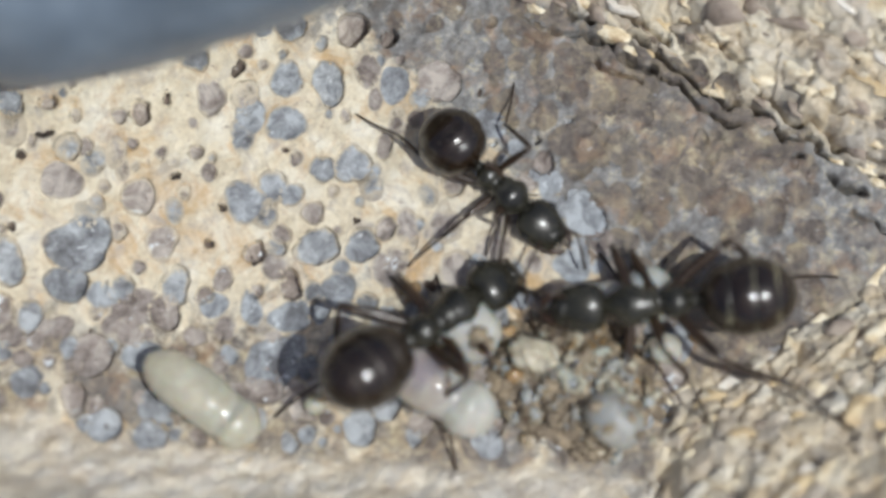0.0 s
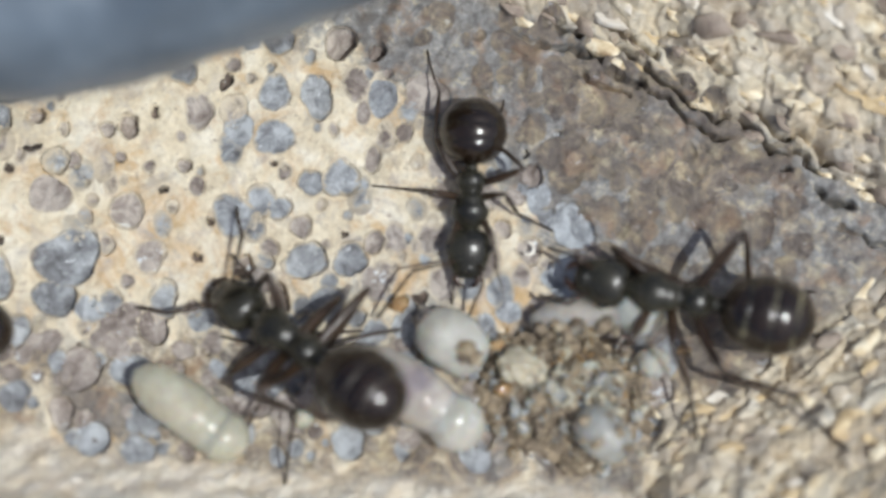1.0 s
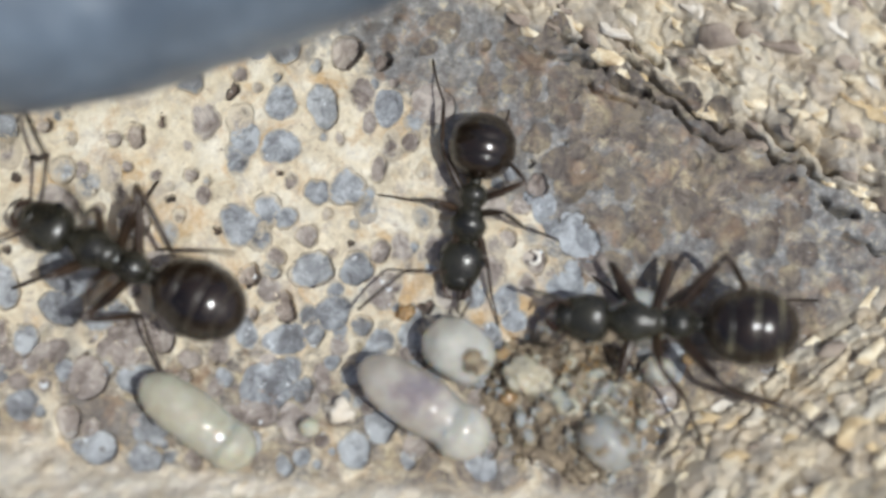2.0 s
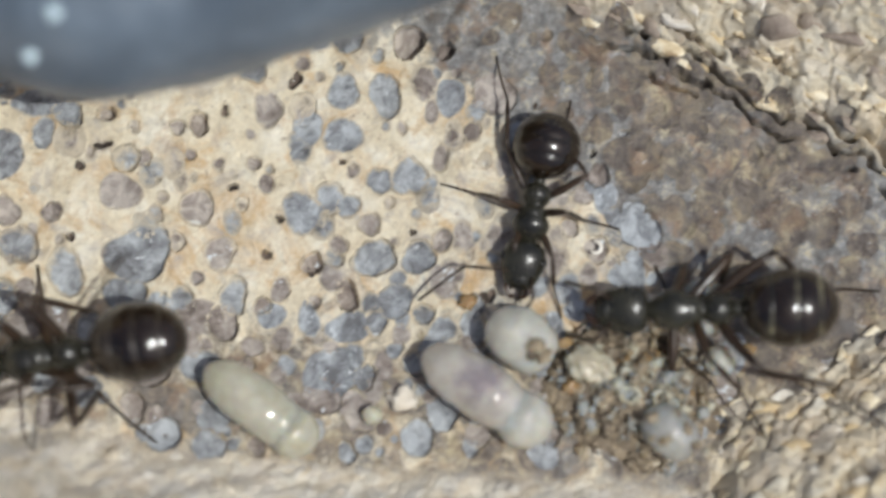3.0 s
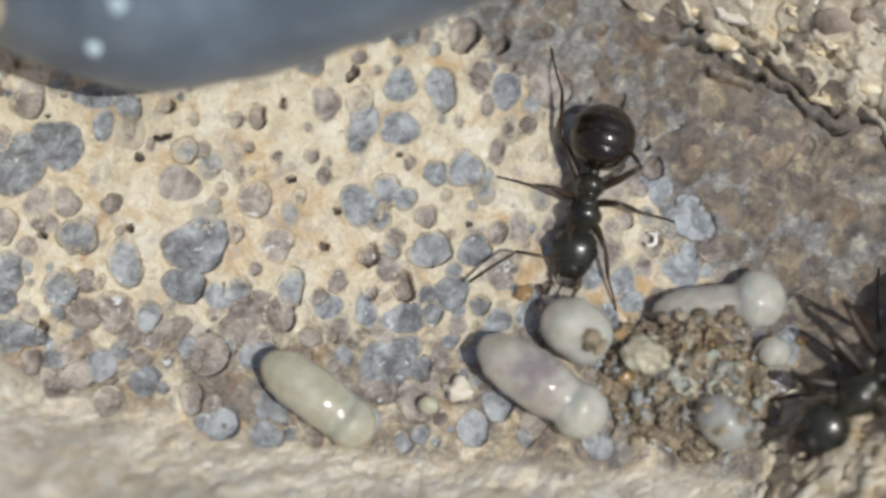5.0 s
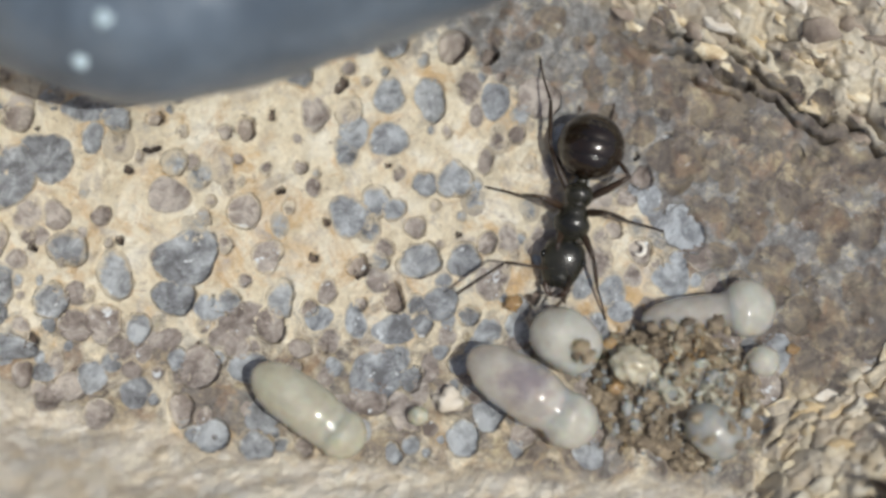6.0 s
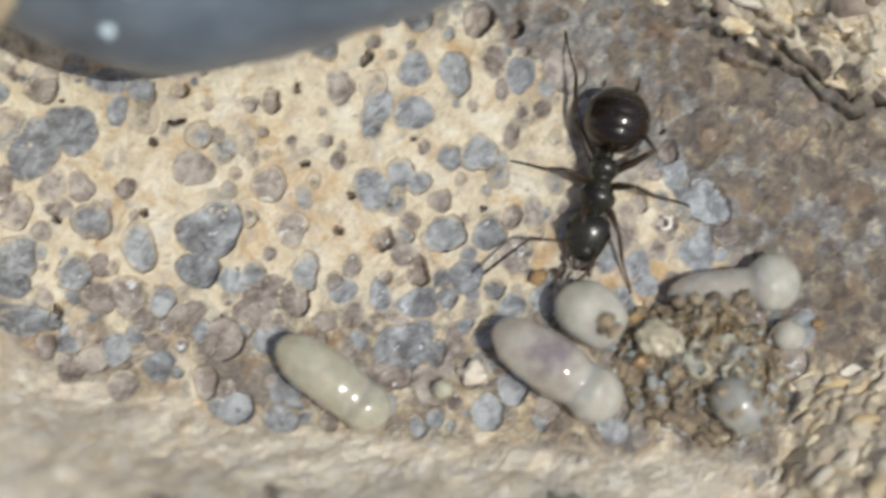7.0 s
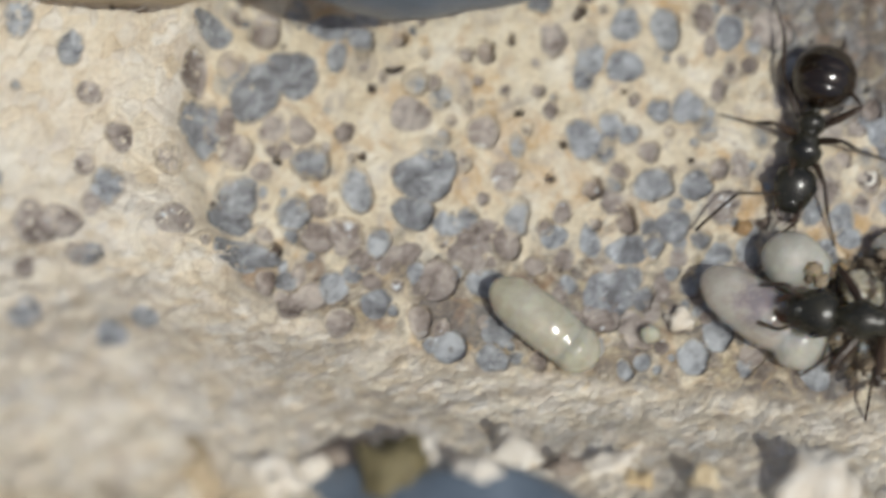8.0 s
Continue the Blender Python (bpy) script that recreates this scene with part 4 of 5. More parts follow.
def build_ant(label, s, antennae, fat=1.0, big=1.0, stripe=None, broad=1.0):
    """An ant in its own space: x forward, y to its left. antennae: two azimuths and reaches.
    fat and big: how swollen the gaster and how large the head."""
    ant = new("ant")
    tagged(ant, label, "ant", "ants")

    def sized(bm):
        bmesh.ops.scale(bm, vec=(s, s, s), verts=bm.verts)
        return bm

    def skull(bm):
        """Grows a piece of the head about the neck."""
        bmesh.ops.translate(bm, vec=(-1.2, 0, 0), verts=bm.verts)
        bmesh.ops.scale(bm, vec=(big, big, big), verts=bm.verts)
        bmesh.ops.translate(bm, vec=(1.2, 0, 0), verts=bm.verts)
        return sized(bm)

    gaster = part("gaster", sized(body(tergites(egg(-2.42, -0.58, 0.74 * fat, 0.68 * fat, 0.12, 60, 0.86, 1.0)), 40)), GASTER, ant, "shiny dark brown gaster")
    for x, wide in ((-1.06, 0.075), (-1.55, 0.075), (-2.0, 0.06)):
        rows = []
        for q in (-1, -0.5, 0, 0.5, 1):
            u = 2 * (x + q * wide + 2.42) / 1.84 - 1
            e = (1 - u * u) ** (0.43 if u > 0 else 0.5) * (1.006 - 0.010 * abs(q))
            rows.append((x + q * wide, 0.74 * fat * e, 0.68 * fat * e, 0.12))
        part("band", sized(body(rows, 32)), stripe or BAND, gaster, "paler hairy segment edge with some sheen in its colour")
    part("petiole", sized(body([(-0.66, 0.08, 0.08, -0.08), (-0.58, 0.15, 0.16, -0.05), (-0.50, 0.17, 0.27, 0.06), (-0.42, 0.14, 0.17, -0.02), (-0.34, 0.10, 0.10, -0.05)], 14)), CUTICLE, ant)
    thorax = part("mesosoma", sized(body([(x, w * 1.13 * broad, h * min(broad, 1.15), zc) for x, w, h, zc in [(-0.46, 0.10, 0.12, -0.02), (-0.38, 0.24, 0.27, 0.02), (-0.22, 0.32, 0.36, 0.06), (-0.02, 0.32, 0.35, 0.06), (0.10, 0.26, 0.26, 0.02), (0.17, 0.22, 0.21, 0.0), (0.24, 0.27, 0.29, 0.06), (0.36, 0.31, 0.34, 0.10), (0.46, 0.31, 0.33, 0.10), (0.50, 0.34, 0.33, 0.10), (0.66, 0.42, 0.40, 0.11), (0.84, 0.40, 0.37, 0.08), (1.02, 0.29, 0.27, 0.04), (1.14, 0.18, 0.17, 0.02), (1.28, 0.13, 0.12, 0.0)]], 26)), CUTICLE, ant, "black finely hairy thorax")
    head = part("head", skull(body([(1.19, 0.20, 0.13, 0.0), (1.22, 0.36, 0.24, 0.01), (1.32, 0.46, 0.33, 0.02), (1.50, 0.515, 0.365, 0.02), (1.70, 0.51, 0.36, 0.01), (1.90, 0.46, 0.32, -0.02), (2.06, 0.40, 0.26, -0.05), (2.18, 0.34, 0.20, -0.07), (2.25, 0.28, 0.13, -0.09), (2.28, 0.15, 0.07, -0.10)], 26)), CUTICLE, ant, "black head with brown jaws")
    part("clypeus", skull(body([(2.00, 0.10, 0.04, 0.20), (2.08, 0.22, 0.10, 0.13), (2.20, 0.24, 0.12, 0.04), (2.30, 0.18, 0.08, -0.04)], 16)), CUTICLE, head)
    for owner, lo, hi, w, h, zc, count in ((gaster, -2.3, -0.75, 0.74 * fat, 0.68 * fat, 0.12, 60), (thorax, -0.3, 1.0, 0.36, 0.36, 0.08, 60), (head, 1.3, 2.1, 0.48, 0.34, 0.0, 45)):
        bm = bmesh.new()
        for k in range(count):
            x, a = rng.uniform(lo, hi), rng.uniform(0.0, math.pi)
            u = 2 * (x - lo + 0.12) / (hi - lo + 0.3) - 1
            e = math.sqrt(max(0.05, 1 - u * u)) if owner is gaster else 0.95
            p = Vector((x, w * e * math.cos(a), zc + h * e * math.sin(a)))
            d = (Vector((-0.9, 0.8 * math.cos(a), 0.8 * math.sin(a))) + Vector((rng.uniform(-0.3, 0.3), rng.uniform(-0.3, 0.3), 0))).normalized()
            tube([tuple(p), tuple(p + d * rng.uniform(0.07, 0.14))], [0.0045, 0.0015], 3, bm)
        tagged(part("hair", sized(bm), HAIR, owner, "short pale hairs"), kind="stuff")
    for side in (-1, 1):
        bm = body(egg(-0.11, 0.11, 0.07, 0.10, 0, 8), 12)
        bmesh.ops.translate(bm, vec=(1.62, side * 0.475, 0.13), verts=bm.verts)
        part("eye", skull(bm), EYE, head)
        part("mandible", skull(tube([(2.12, side * 0.22, -0.10), (2.30, side * 0.26, -0.12), (2.44, side * 0.17, -0.13), (2.50, side * 0.03, -0.13)], [0.09, 0.085, 0.06, 0.02], 8)), JAW, head, "reddish brown toothed jaw")
    moving = []
    for i in range(6):
        side = 1 if i % 2 == 0 else -1
        hip = Vector(((0.70, 0.30, -0.10)[i // 2] * s, side * 0.22 * s, -0.18 * s))
        lf, lt, lr = (q * s for q in ((1.02, 0.86, 0.95), (1.08, 0.98, 1.10), (1.40, 1.40, 1.45))[i // 2])
        femur = part("leg", tube([(-0.16 * s, 0, 0.02), (0, 0, 0), (0.18 * lf, 0, 0.01), (0.45 * lf, 0, 0.03 * s), (0.8 * lf, 0, 0.01), (lf, 0, 0)], [0.10 * s, 0.12 * s, 0.10 * s, 0.115 * s, 0.085 * s, 0.055 * s], 10), LEG_SKIN, ant)
        tibia = part("tibia", tube([(-0.01, 0, 0), (0.2 * lt, 0, 0.02 * s), (0.7 * lt, 0, 0.01 * s), (lt, 0, 0)], [0.045 * s, 0.066 * s, 0.064 * s, 0.044 * s], 8), LEG_SKIN, femur)
        n = 10
        tarsus = part("tarsus", tube([(lr * j / n, 0, 0.05 * s * math.sin(math.pi * j / n)) for j in range(n + 1)], [(0.034 - 0.010 * j / n + 0.007 * (j % 2)) * s for j in range(n + 1)], 6), LEG_SKIN, femur)
        moving.append((femur, tibia, tarsus, hip, (lf, lt, lr), side))
    feelers = []
    for side, (az, reach) in zip((1, -1), antennae):
        root = ((1.2 + 0.74 * big) * s, side * 0.24 * big * s, 0.16 * big * s)
        k = Vector((reach * 0.46, 0, 0.22 * s))
        e = Vector((reach * 0.90, -side * reach * 0.34, -0.45 * s))
        at = mmpose(*root, 0, 0, az * side)
        scape = part("antenna", tube([(0, 0, 0), tuple(k * 0.5), tuple(k)], [0.034 * s, 0.036 * s, 0.042 * s], 8), LEG_SKIN, ant, at=at)
        n = 9
        part("funiculus", tube([tuple(k.lerp(e, j / n) + Vector((0, 0, 0.10 * s * math.sin(math.pi * j / n)))) for j in range(n + 1)], [(0.032 + 0.010 * (j % 2) + 0.010 * j / n) * s for j in range(n + 1)], 8), LEG_SKIN, scape)
        feelers.append((scape, root, az * side, side))
    return ant, moving, feelers, s


walker = build_ant("black ant with a shiny brown gaster walking off", 1.2, [(46, 2.4), (72, 2.4)], 0.98, 0.92, broad=0.86)
tender = build_ant("small black ant standing head down over the brood", 0.82, [(8, 1.2), (78, 2.2)], 1.24, 1.18, BAND_DARK, 1.1)
carrier = build_ant("black ant with brown banded gaster standing over the pile", 1.15, [(35, 1.1), (35, 1.1)], 1.0, 0.92, BAND_PALE, 0.86)
passer = build_ant("black ant leaving along the hollow's rim", 1.05, [(30, 2.0), (30, 2.0)])


# ---- angular chips set in the broken rims ----
def shard(seed, a, b, c, points=13):
    """An angular splinter: the hull of points strewn over an ellipsoid."""
    r = random.Random(seed)
    bm = bmesh.new()
    for k in range(points):
        d = Vector((r.gauss(0, 1), r.gauss(0, 1), r.gauss(0, 1))).normalized()
        d *= r.uniform(0.8, 1.1)
        bm.verts.new((d.x * a, d.y * b, d.z * c))
    hull = bmesh.ops.convex_hull(bm, input=bm.verts)
    loose = [v for v in bm.verts if not v.link_faces]
    bmesh.ops.delete(bm, geom=loose, context="VERTS")
    bmesh.ops.bevel(bm, geom=list(bm.edges), offset=0.05, segments=1, affect="EDGES", clamp_overlap=True)
    return bm


def build_chips():
    r = random.Random(21)
    shapes = []
    for mat, n in ((CHIP_TAN, 9), (CHIP_GREY, 5), (CHIP_PALE, 3), (CHIP_OCHRE, 3)):
        for k in range(n):
            ob = part("stone_chip", shard(100 + len(shapes), 1.0, r.uniform(0.40, 0.62), r.uniform(0.28, 0.45)), mat, ground, smooth=len(shapes) % 2 == 0)
            shapes.append(ob.data)
            bpy.data.objects.remove(ob)
    placed_chips = []
    for x, y, a, turn in ((9.54, 5.4, 0.62, -12), (10.97, 5.1, 0.62, -10), (9.82, 4.34, 0.5, -30), (8.83, 4.87, 0.25, -30), (11.56, 4.32, 0.3, -35), (10.29, 3.57, 0.35, -35), (11.94, -1.61, 0.5, 20), (12.4, 3.3, 0.4, -35)):
        placed_chips.append((x, y, a))
        ob = new("stone_chip", shapes[9 + len(placed_chips) % 4])
        ob.parent = ground
        ob.matrix_basis = mmpose(x, y, floor_at(x, y) + 0.04, 5, -8, turn) @ Matrix.Diagonal((a, a, a, 1))
    tries = 0
    while len(placed_chips) < 190 and tries < 9000:
        tries += 1
        x, y = r.uniform(5.0, 14.2), r.uniform(-6.0, 6.2)
        low, left, chips, ridge = (float(v[0]) for v in zones(np.array([x]), np.array([y])))
        if chips > -0.1:
            angle, size = 30, 0.18 + 0.36 * r.random() ** 1.5
        elif ridge > -0.15:
            angle, size = -33, 0.26 + 0.42 * r.random() ** 1.3
        else:
            continue
        if any(math.hypot(x - a, y - b) < 0.52 * (size + c) for a, b, c in placed_chips):
            continue
        placed_chips.append((x, y, size))
        ob = new("stone_chip", r.choice(shapes if chips <= -0.1 else shapes[:10] + shapes[15:]))
        ob.parent = ground
        ob.matrix_basis = mmpose(x, y, floor_at(x, y) - size * 0.20, r.uniform(-16, 16), r.uniform(-14, 8), angle + r.uniform(-18, 18)) @ Matrix.Diagonal((size, size, size, 1))


build_chips()


def lining_mesh(bm, p, seeds, edges, centre):
    """Adds one bubble's mineral skin to a bmesh, about a centre."""
    n = 30 if p[2] > 0.2 else 18
    near = [q for q in PITS if abs(q[0] - p[0]) < (q[2] + p[2]) * 1.3 and abs(q[1] - p[1]) < (q[3] + p[3]) * 1.3]
    ang = np.linspace(0, 2 * math.pi, n, endpoint=False)
    edge = 1 + p[7] * np.sin(2 * ang + p[5]) + p[8] * np.sin(3 * ang + p[6]) + p[11] * (np.sin(5 * ang + p[12]) + 0.6 * np.sin(9 * ang - p[12]))
    steps = (0.3, 0.55, 0.75, 0.88, 0.96, 1.0)
    ds = np.concatenate([[0.0], np.repeat(steps, n)])
    xs = p[0] + p[2] * np.concatenate([[0.0], np.tile(np.cos(ang) * edge, len(steps))]) * ds
    ys = p[1] + p[3] * np.concatenate([[0.0], np.tile(np.sin(ang) * edge, len(steps))]) * ds
    zs = height(xs, ys, near) + 0.014 + (1 - ds) * min(p[2], p[3]) * 0.35 * np.maximum(0.0, fractal(xs * 2.2, ys * 2.2, 91, 2))
    vs = [bm.verts.new(c) for c in zip(xs - centre[0], ys - centre[1], zs)]
    for k in range(n):
        bm.faces.new((vs[0], vs[1 + k], vs[1 + (k + 1) % n]))
        for j in range(len(steps) - 1):
            a, b = 1 + j * n, 1 + (j + 1) * n
            bm.faces.new((vs[a + k], vs[b + k], vs[b + (k + 1) % n], vs[a + (k + 1) % n]))
    seeds += [0.14 if p[2] > 0.5 and p[13] < 0 else (p[5] * 1.7 + p[6]) % 1.0] * len(vs)
    edges += list((0.92 if p[13] < 0 else 0.62) * ds ** 4 + p[13] + 0.3 * max(0.0, 1 - p[2] / 0.3) - 0.9 * np.clip(crust_share(xs, ys) * 1.6, 0, 1))


def build_linings():
    """The largest 300 are pieces of their own, the finer ones one mesh for each mineral."""
    lined = sorted((p for p in PITS if p[9]), key=lambda p: -p[2] * p[3])
    batches = [("bubble_lining", [p], (p[0], p[1])) for p in lined[:300]]
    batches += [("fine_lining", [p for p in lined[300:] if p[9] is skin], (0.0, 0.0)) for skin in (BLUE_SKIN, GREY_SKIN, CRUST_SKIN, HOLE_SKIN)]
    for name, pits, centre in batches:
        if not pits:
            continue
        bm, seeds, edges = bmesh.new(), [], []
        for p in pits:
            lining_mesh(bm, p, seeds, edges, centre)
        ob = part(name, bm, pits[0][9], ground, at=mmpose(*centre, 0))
        for key, values in (("seed", seeds), ("edge", edges)):
            ob.data.attributes.new(key, "FLOAT", "POINT").data.foreach_set("value", np.array(values, dtype=np.float32))
        if name == "fine_lining":
            tagged(ob, kind="stuff")


build_linings()


# ---- everything that moves ----
def placed(rows, s):
    """Rows of (t, x, y of the gaster's middle, its height, roll, nose-down pitch, heading) into poses of the ant."""
    out = []
    for t, x, y, z, roll, pitch, yaw in rows:
        m = mmpose(x, y, z, roll, pitch, yaw)
        out.append((t, m @ mmpose(1.5 * s, 0, -0.12 * s)))
    return out


def pose_at(ob, t):
    """Where a keyed thing stands at a time."""
    keys = ob.animation_data
    at = {}
    for curve in keys.action.layers[0].strips[0].channelbag(keys.action_slot).fcurves:
        at[curve.data_path, curve.array_index] = curve.evaluate(1 + t * FPS)
    place = Vector([at["location", k] for k in range(3)])
    turn = Quaternion([at["rotation_quaternion", k] for k in range(4)]).normalized()
    return Matrix.LocRotScale(place, turn, None)


def bone(a, b, pole):
    """The pose of a limb's piece that runs from a towards b, in millimetres, with its upper side towards pole."""
    x = (b - a).normalized()
    z = (pole - x * pole.dot(x)).normalized()
    m = Matrix((x, z.cross(x), z)).transposed().to_4x4()
    m.translation = a * MM
    return m


REST = ((1.75, 1.05), (0.25, 1.75), (-1.55, 1.45))


def stepping(ant, when, plants, period=0.34, lift=0.35):
    """Feet stay where they are planted, then swing to the next place: first the places given for each leg as
    (t, x, y), then steps in two sets of three during the stretches of time given."""
    body_of, legs, feelers, s = ant
    busy = [(a - 0.1, b + 0.3) for a, b in when] + [(q[0] - 0.25, q[0] + 0.1) for row in plants for q in row[1:]]
    times = [k / 10 for k in range(81) if k % 5 == 0 or any(a <= k / 10 <= b for a, b in busy)]
    for i, (femur, tibia, tarsus, hip, (lf, lt, lr), side) in enumerate(legs):
        rest = Vector((REST[i // 2][0] * s, REST[i // 2][1] * s * side, 0)) * MM
        steps = list(plants[i]) if plants else []
        if not steps:
            q = pose_at(body_of, 0) @ rest
            steps.append((-1.0, q.x / MM, q.y / MM))
        for a, b in when:
            t = a + period * (0.5 * ((i // 2 + i % 2) % 2) + 0.1)
            while t < b + period:
                q = pose_at(body_of, min(8.0, t + period * 0.45)) @ rest
                steps.append((t, q.x / MM, q.y / MM))
                t += period
        rows = ([], [], [])
        for t in times:
            k = max((j for j, q in enumerate(steps) if q[0] <= t), default=0)
            x, y, up = steps[k][1], steps[k][2], 0.0
            if k + 1 < len(steps):
                t1, x1, y1 = steps[k + 1]
                span = min(0.16, (t1 - steps[k][0]) * 0.6)
                u = min(1.0, max(0.0, (t - t1 + span) / span))
                u = u * u * (3 - 2 * u)
                x, y, up = x + (x1 - x) * u, y + (y1 - y) * u, lift * math.sin(math.pi * u)
            m = pose_at(body_of, t)
            back = m.inverted()
            foot = back @ (Vector((x, y, floor_at(x, y) + 0.03 + up)) * MM) / MM
            rise = back.to_3x3() @ Vector((0, 0, 1))
            away = foot - hip
            away = (away - rise * away.dot(rise)).normalized()
            ankle = foot - away * lr * 0.86 + rise * lr * 0.34
            far = (ankle - hip).length
            way = (ankle - hip) / far
            if far > 0.97 * (lf + lt):
                far = 0.97 * (lf + lt)
                ankle = hip + way * far
            elif far < 0.5 * lf:
                far = 0.5 * lf
                ankle = hip + way * far
            pole = (rise * (1.0, 0.8, 0.6)[i // 2] + Vector((0, (0.35, 0.6, 1.0)[i // 2] * side, 0))).normalized()
            out = (pole - way * pole.dot(way)).normalized()
            c = min(1.0, max(-1.0, (lf * lf + far * far - lt * lt) / (2 * lf * far)))
            knee = hip + (way * c + out * math.sqrt(1 - c * c)) * lf
            thigh = bone(hip, knee, pole)
            rows[0].append((t, thigh))
            rows[1].append((t, thigh.inverted() @ bone(knee, ankle, pole)))
            rows[2].append((t, thigh.inverted() @ bone(ankle, foot, pole)))
        for limb, keyed in zip((femur, tibia, tarsus), rows):
            walk(limb, keyed)
    for i, (feeler, root, az, side) in enumerate(feelers):
        rows = []
        for t in [0.2 * k for k in range(41)]:
            w = 2 * math.pi * 1.1 * t + i * 1.9
            rows.append((t, mmpose(*root, 0, 5 * math.sin(w * 0.7), az + 7 * math.sin(w))))
        walk(feeler, rows)


def motions():
    walk(walker[0], placed([
        (0.0, 1.54, -2.60, 1.9, 0, 22, 36), (0.2, 1.50, -2.50, 1.9, 0, 25, 42), (0.4, 1.85, -3.05, 2.3, 0, 38, 72),
        (0.5, 2.00, -3.15, 2.4, 0, 38, 93), (0.6, 1.77, -3.10, 2.3, 0, 38, 106), (0.8, 1.55, -2.80, 2.2, 0, 34, 127),
        (1.0, 1.68, -2.72, 1.9, 0, 22, 143), (1.2, -0.10, -2.20, 1.5, 0, 12, 130), (1.3, -0.40, -1.87, 1.15, 0, 6, 126),
        (1.4, -0.88, -1.27, 1.02, 0, 3, 122), (1.5, -1.40, -0.68, 1.02, 0, 2, 119), (1.6, -1.55, -0.52, 1.02, 0, 2, 119),
        (1.7, -1.50, -0.40, 1.02, 0, 2, 129), (2.2, -2.50, -0.75, 1.02, 0, 2, 162), (2.8, -3.89, -1.17, 1.5, 8, 15, 197),
        (3.0, -4.65, -1.69, 1.6, 8, 12, 186), (3.2, -5.76, -1.59, 1.7, 5, 6, 184), (3.4, -7.15, -1.90, 2.0, 0, -2, 184), (3.6, -8.30, -2.42, 2.4, 0, -8, 184),
        (4.0, -10.9, -2.5, 3.6, 0, -14, 184), (5.0, -16.0, -3.0, 5.4, 0, -6, 184), (8.0, -24.0, -3.4, 6.6, 0, 0, 184)], 1.2))
    walk(tender[0], placed([
        (0.0, 3.43, 2.59, 0.58, 0, 0, -44), (0.2, 3.53, 2.68, 0.58, 0, 0, -47), (0.4, 3.65, 2.76, 0.58, 0, 0, -52),
        (0.6, 3.76, 2.83, 0.58, 0, 1, -66), (0.8, 3.98, 3.08, 0.58, 0, 1, -82), (1.0, 4.17, 3.13, 0.58, 0, 1, -93),
        (1.5, 4.26, 3.11, 0.58, 0, 1, -99), (1.7, 4.22, 3.09, 0.58, 0, 1, -100), (2.8, 4.28, 2.78, 0.58, 0, 1, -102),
        (3.5, 4.29, 2.79, 0.58, 0, 1, -103), (8.0, 4.29, 2.83, 0.58, 0, 1, -105)], 0.82))
    walk(carrier[0], placed([
        (0.0, 9.77, -1.08, 1.4, -18, 4, 183), (0.5, 9.74, -1.07, 1.4, -18, 4, 172), (1.0, 10.45, -1.21, 1.4, -18, 4, 167),
        (1.5, 10.21, -1.24, 1.4, -18, 4, 173), (1.7, 10.01, -1.24, 1.4, -18, 4, 176), (2.8, 9.97, -1.26, 1.4, -18, 4, 175),
        (3.0, 9.49, -1.04, 1.4, -18, 4, 180), (3.5, 9.36, -0.99, 1.4, -18, 4, 176), (3.8, 10.1, -1.15, 1.7, -18, 4, 182),
        (4.0, 12.0, -0.70, 1.9, -14, 4, 195), (4.2, 12.25, -0.78, 1.6, -10, 4, 203), (4.5, 12.40, -1.50, 1.5, -5, 4, 205),
        (5.0, 11.62, -1.44, 1.5, 0, 4, 222), (5.2, 11.47, -2.17, 1.6, 0, 4, 216), (5.8, 12.3, -3.8, 2.3, 0, 4, 214),
        (6.3, 14.6, -4.4, 2.8, 0, 4, 210), (7.0, 15.0, -4.8, 2.8, 0, 2, 190), (7.3, 13.2, -4.7, 2.6, 0, 2, 184), (7.5, 11.0, -4.5, 2.4, 0, 2, 180),
        (7.7, 9.1, -3.95, 2.1, -6, 4, 174), (8.0, 7.45, -3.40, 1.9, -10, 6, 171)], 1.15))
    walk(passer[0], placed([
        (0.0, -8.6, -0.6, 1.3, 0, 0, 196), (0.5, -8.0, -1.1, 1.3, 0, 0, 190), (1.0, -6.75, -1.35, 1.3, 0, 0, 188), (1.5, -6.9, -1.45, 1.3, 0, 0, 186),
        (1.7, -7.1, -1.5, 1.3, 0, 0, 186), (2.4, -11.5, -1.8, 2.6, 0, -8, 186), (3.2, -17.5, -2.0, 4.6, 0, -4, 186), (8.0, -26.0, -2.4, 5.0, 0, 0, 186)], 1.05))
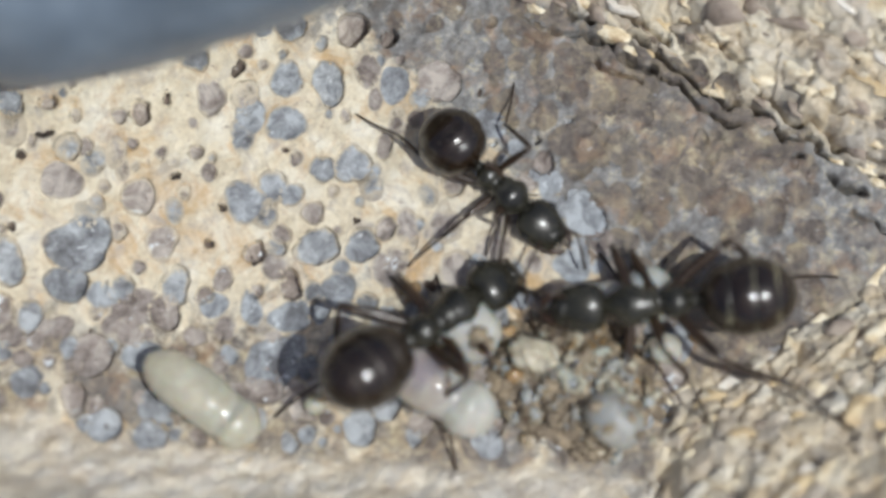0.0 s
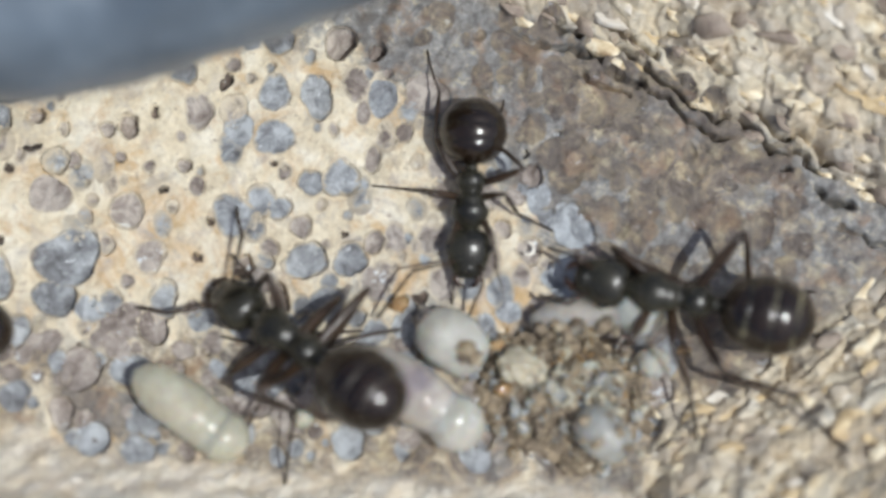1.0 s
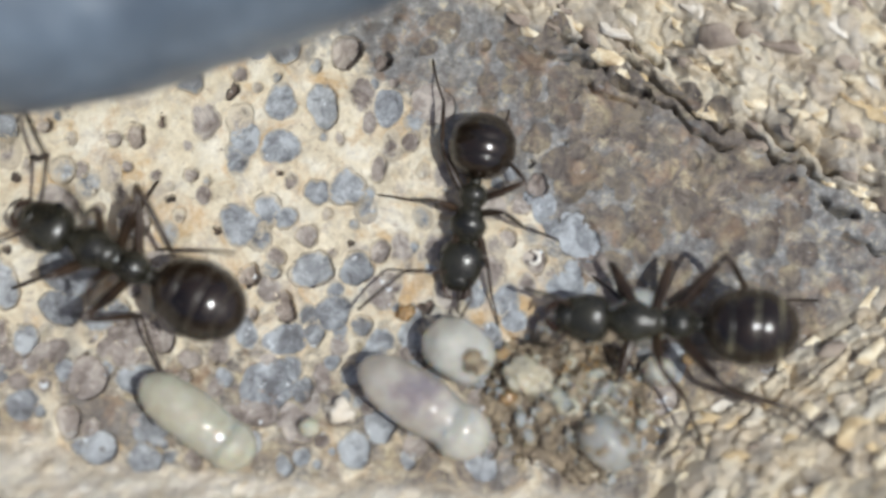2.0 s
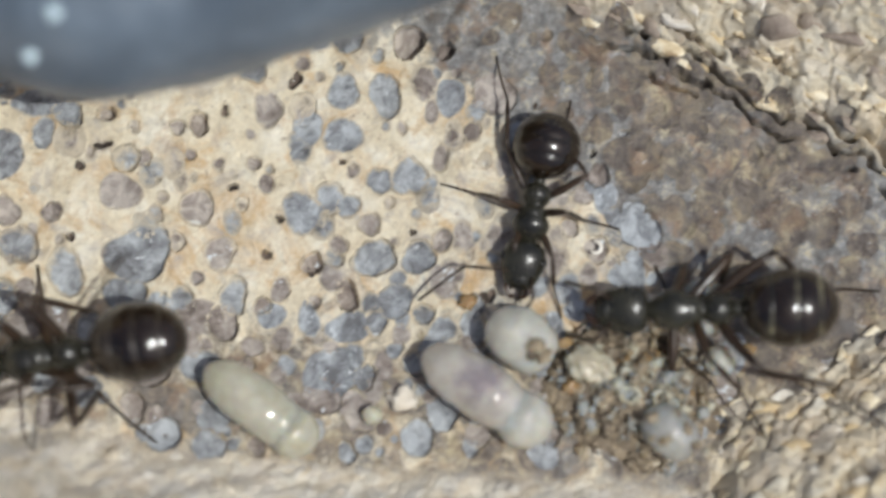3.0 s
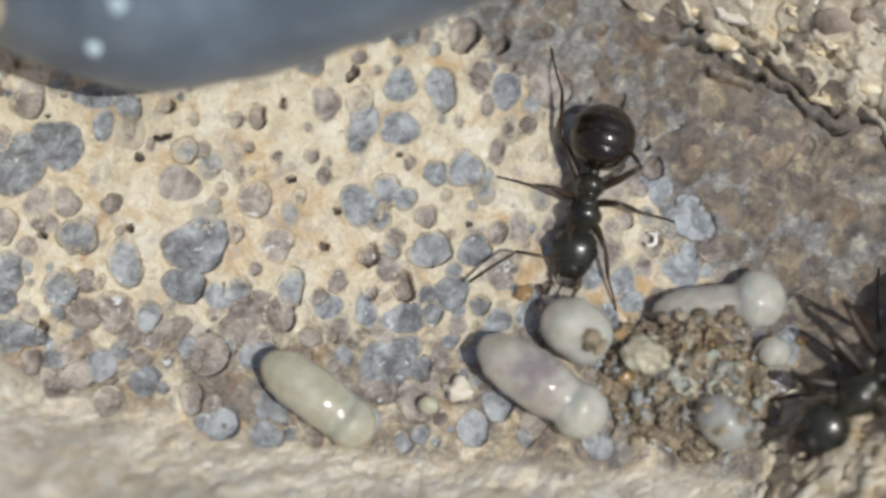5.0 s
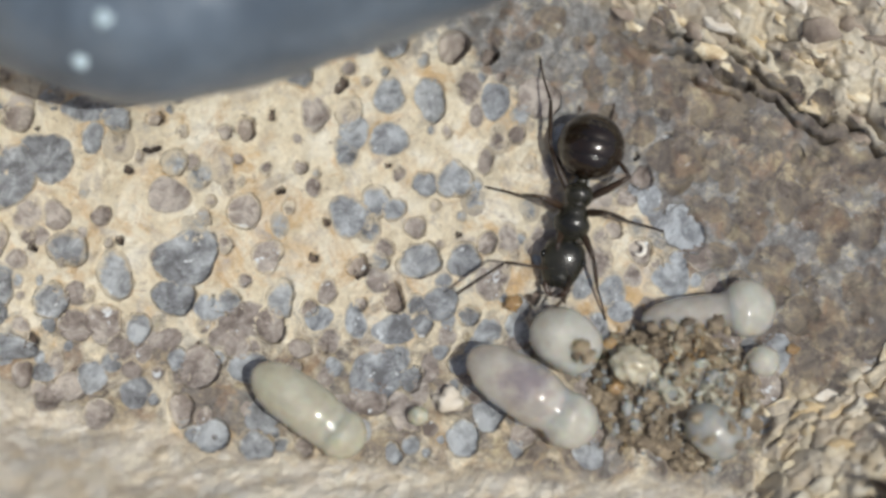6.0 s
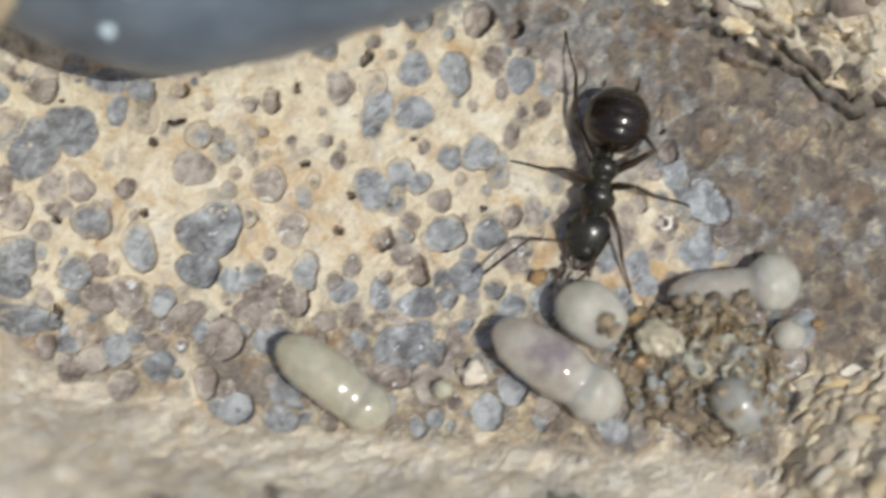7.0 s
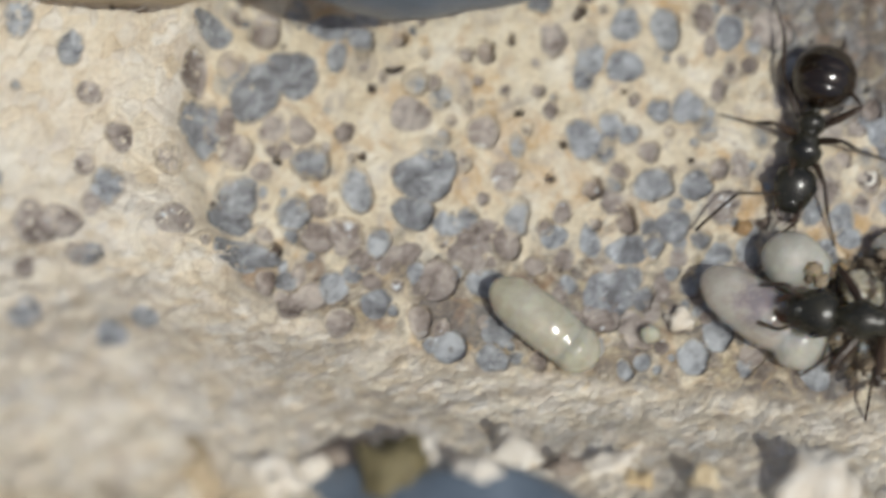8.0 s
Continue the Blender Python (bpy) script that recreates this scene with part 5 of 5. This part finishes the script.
    # left and right foot of the front, middle and hind pair
    stepping(walker, [(1.85, 4.6)], (
        ((0, 3.03, -0.26), (0.45, 0.2, -0.3), (0.8, -1.3, -1.3), (1.15, -4.06, -1.29), (1.45, -4.72, -0.52), (1.65, -5.88, 1.91)),
        ((0, 4.49, -2.62), (0.4, 2.6, -0.3), (0.75, 0.6, -0.1), (1.0, -1.2, 0.5), (1.2, -2.09, 1.56), (1.4, -2.5, 4.0)),
        ((0, 2.12, -0.41), (0.5, 0.27, -3.0), (0.9, -1.11, -3.77), (1.2, -3.01, -3.55), (1.45, -2.7, -2.06), (1.7, -4.75, -0.44)),
        ((0, 3.65, -3.51), (0.6, 2.6, -1.3), (0.9, 1.53, -1.22), (1.2, -0.07, -0.21), (1.4, -1.08, 0.56), (1.65, -1.89, 2.47)),
        ((0, -0.46, -3.33), (0.5, -0.64, -3.5), (0.85, -0.03, -4.55), (1.2, -0.27, -4.31), (1.45, -1.95, -3.8), (1.7, -2.72, -2.03)),
        ((0, 3.43, -4.6), (0.6, 3.5, -3.8), (0.9, 2.27, -1.24), (1.15, 1.65, -2.24), (1.45, -0.15, -2.03), (1.68, -0.79, 0.33))))
    stepping(tender, [], (
        ((0, 5.5, 1.46), (0.6, 5.65, 0.58), (1.05, 4.55, -1.0)),
        ((0, 4.17, 0.16), (0.6, 4.26, -0.05), (1.0, 3.66, -0.6)),
        ((0, 5.35, 1.75), (0.5, 5.86, 0.98)),
        ((0, 2.37, -0.12), (0.85, 1.97, 2.05)),
        ((0, 4.84, 4.01), (0.7, 4.87, 3.94)),
        ((0, 1.29, 3.4), (0.9, 3.2, 5.08))))
    stepping(carrier, [(3.65, 6.3), (7.0, 8.0)], (
        ((0, 6.9, -2.3),), ((0, 6.7, 0.1),), ((0, 8.94, -3.71),), ((0, 8.17, 0.01), (0.9, 9.07, -0.21)),
        ((0, 12.0, -3.93), (2.9, 11.53, -3.59)), ((0, 11.84, -0.46), (0.9, 11.6, -0.48))))
    stepping(passer, [(0.2, 3.4)], ())


motions()
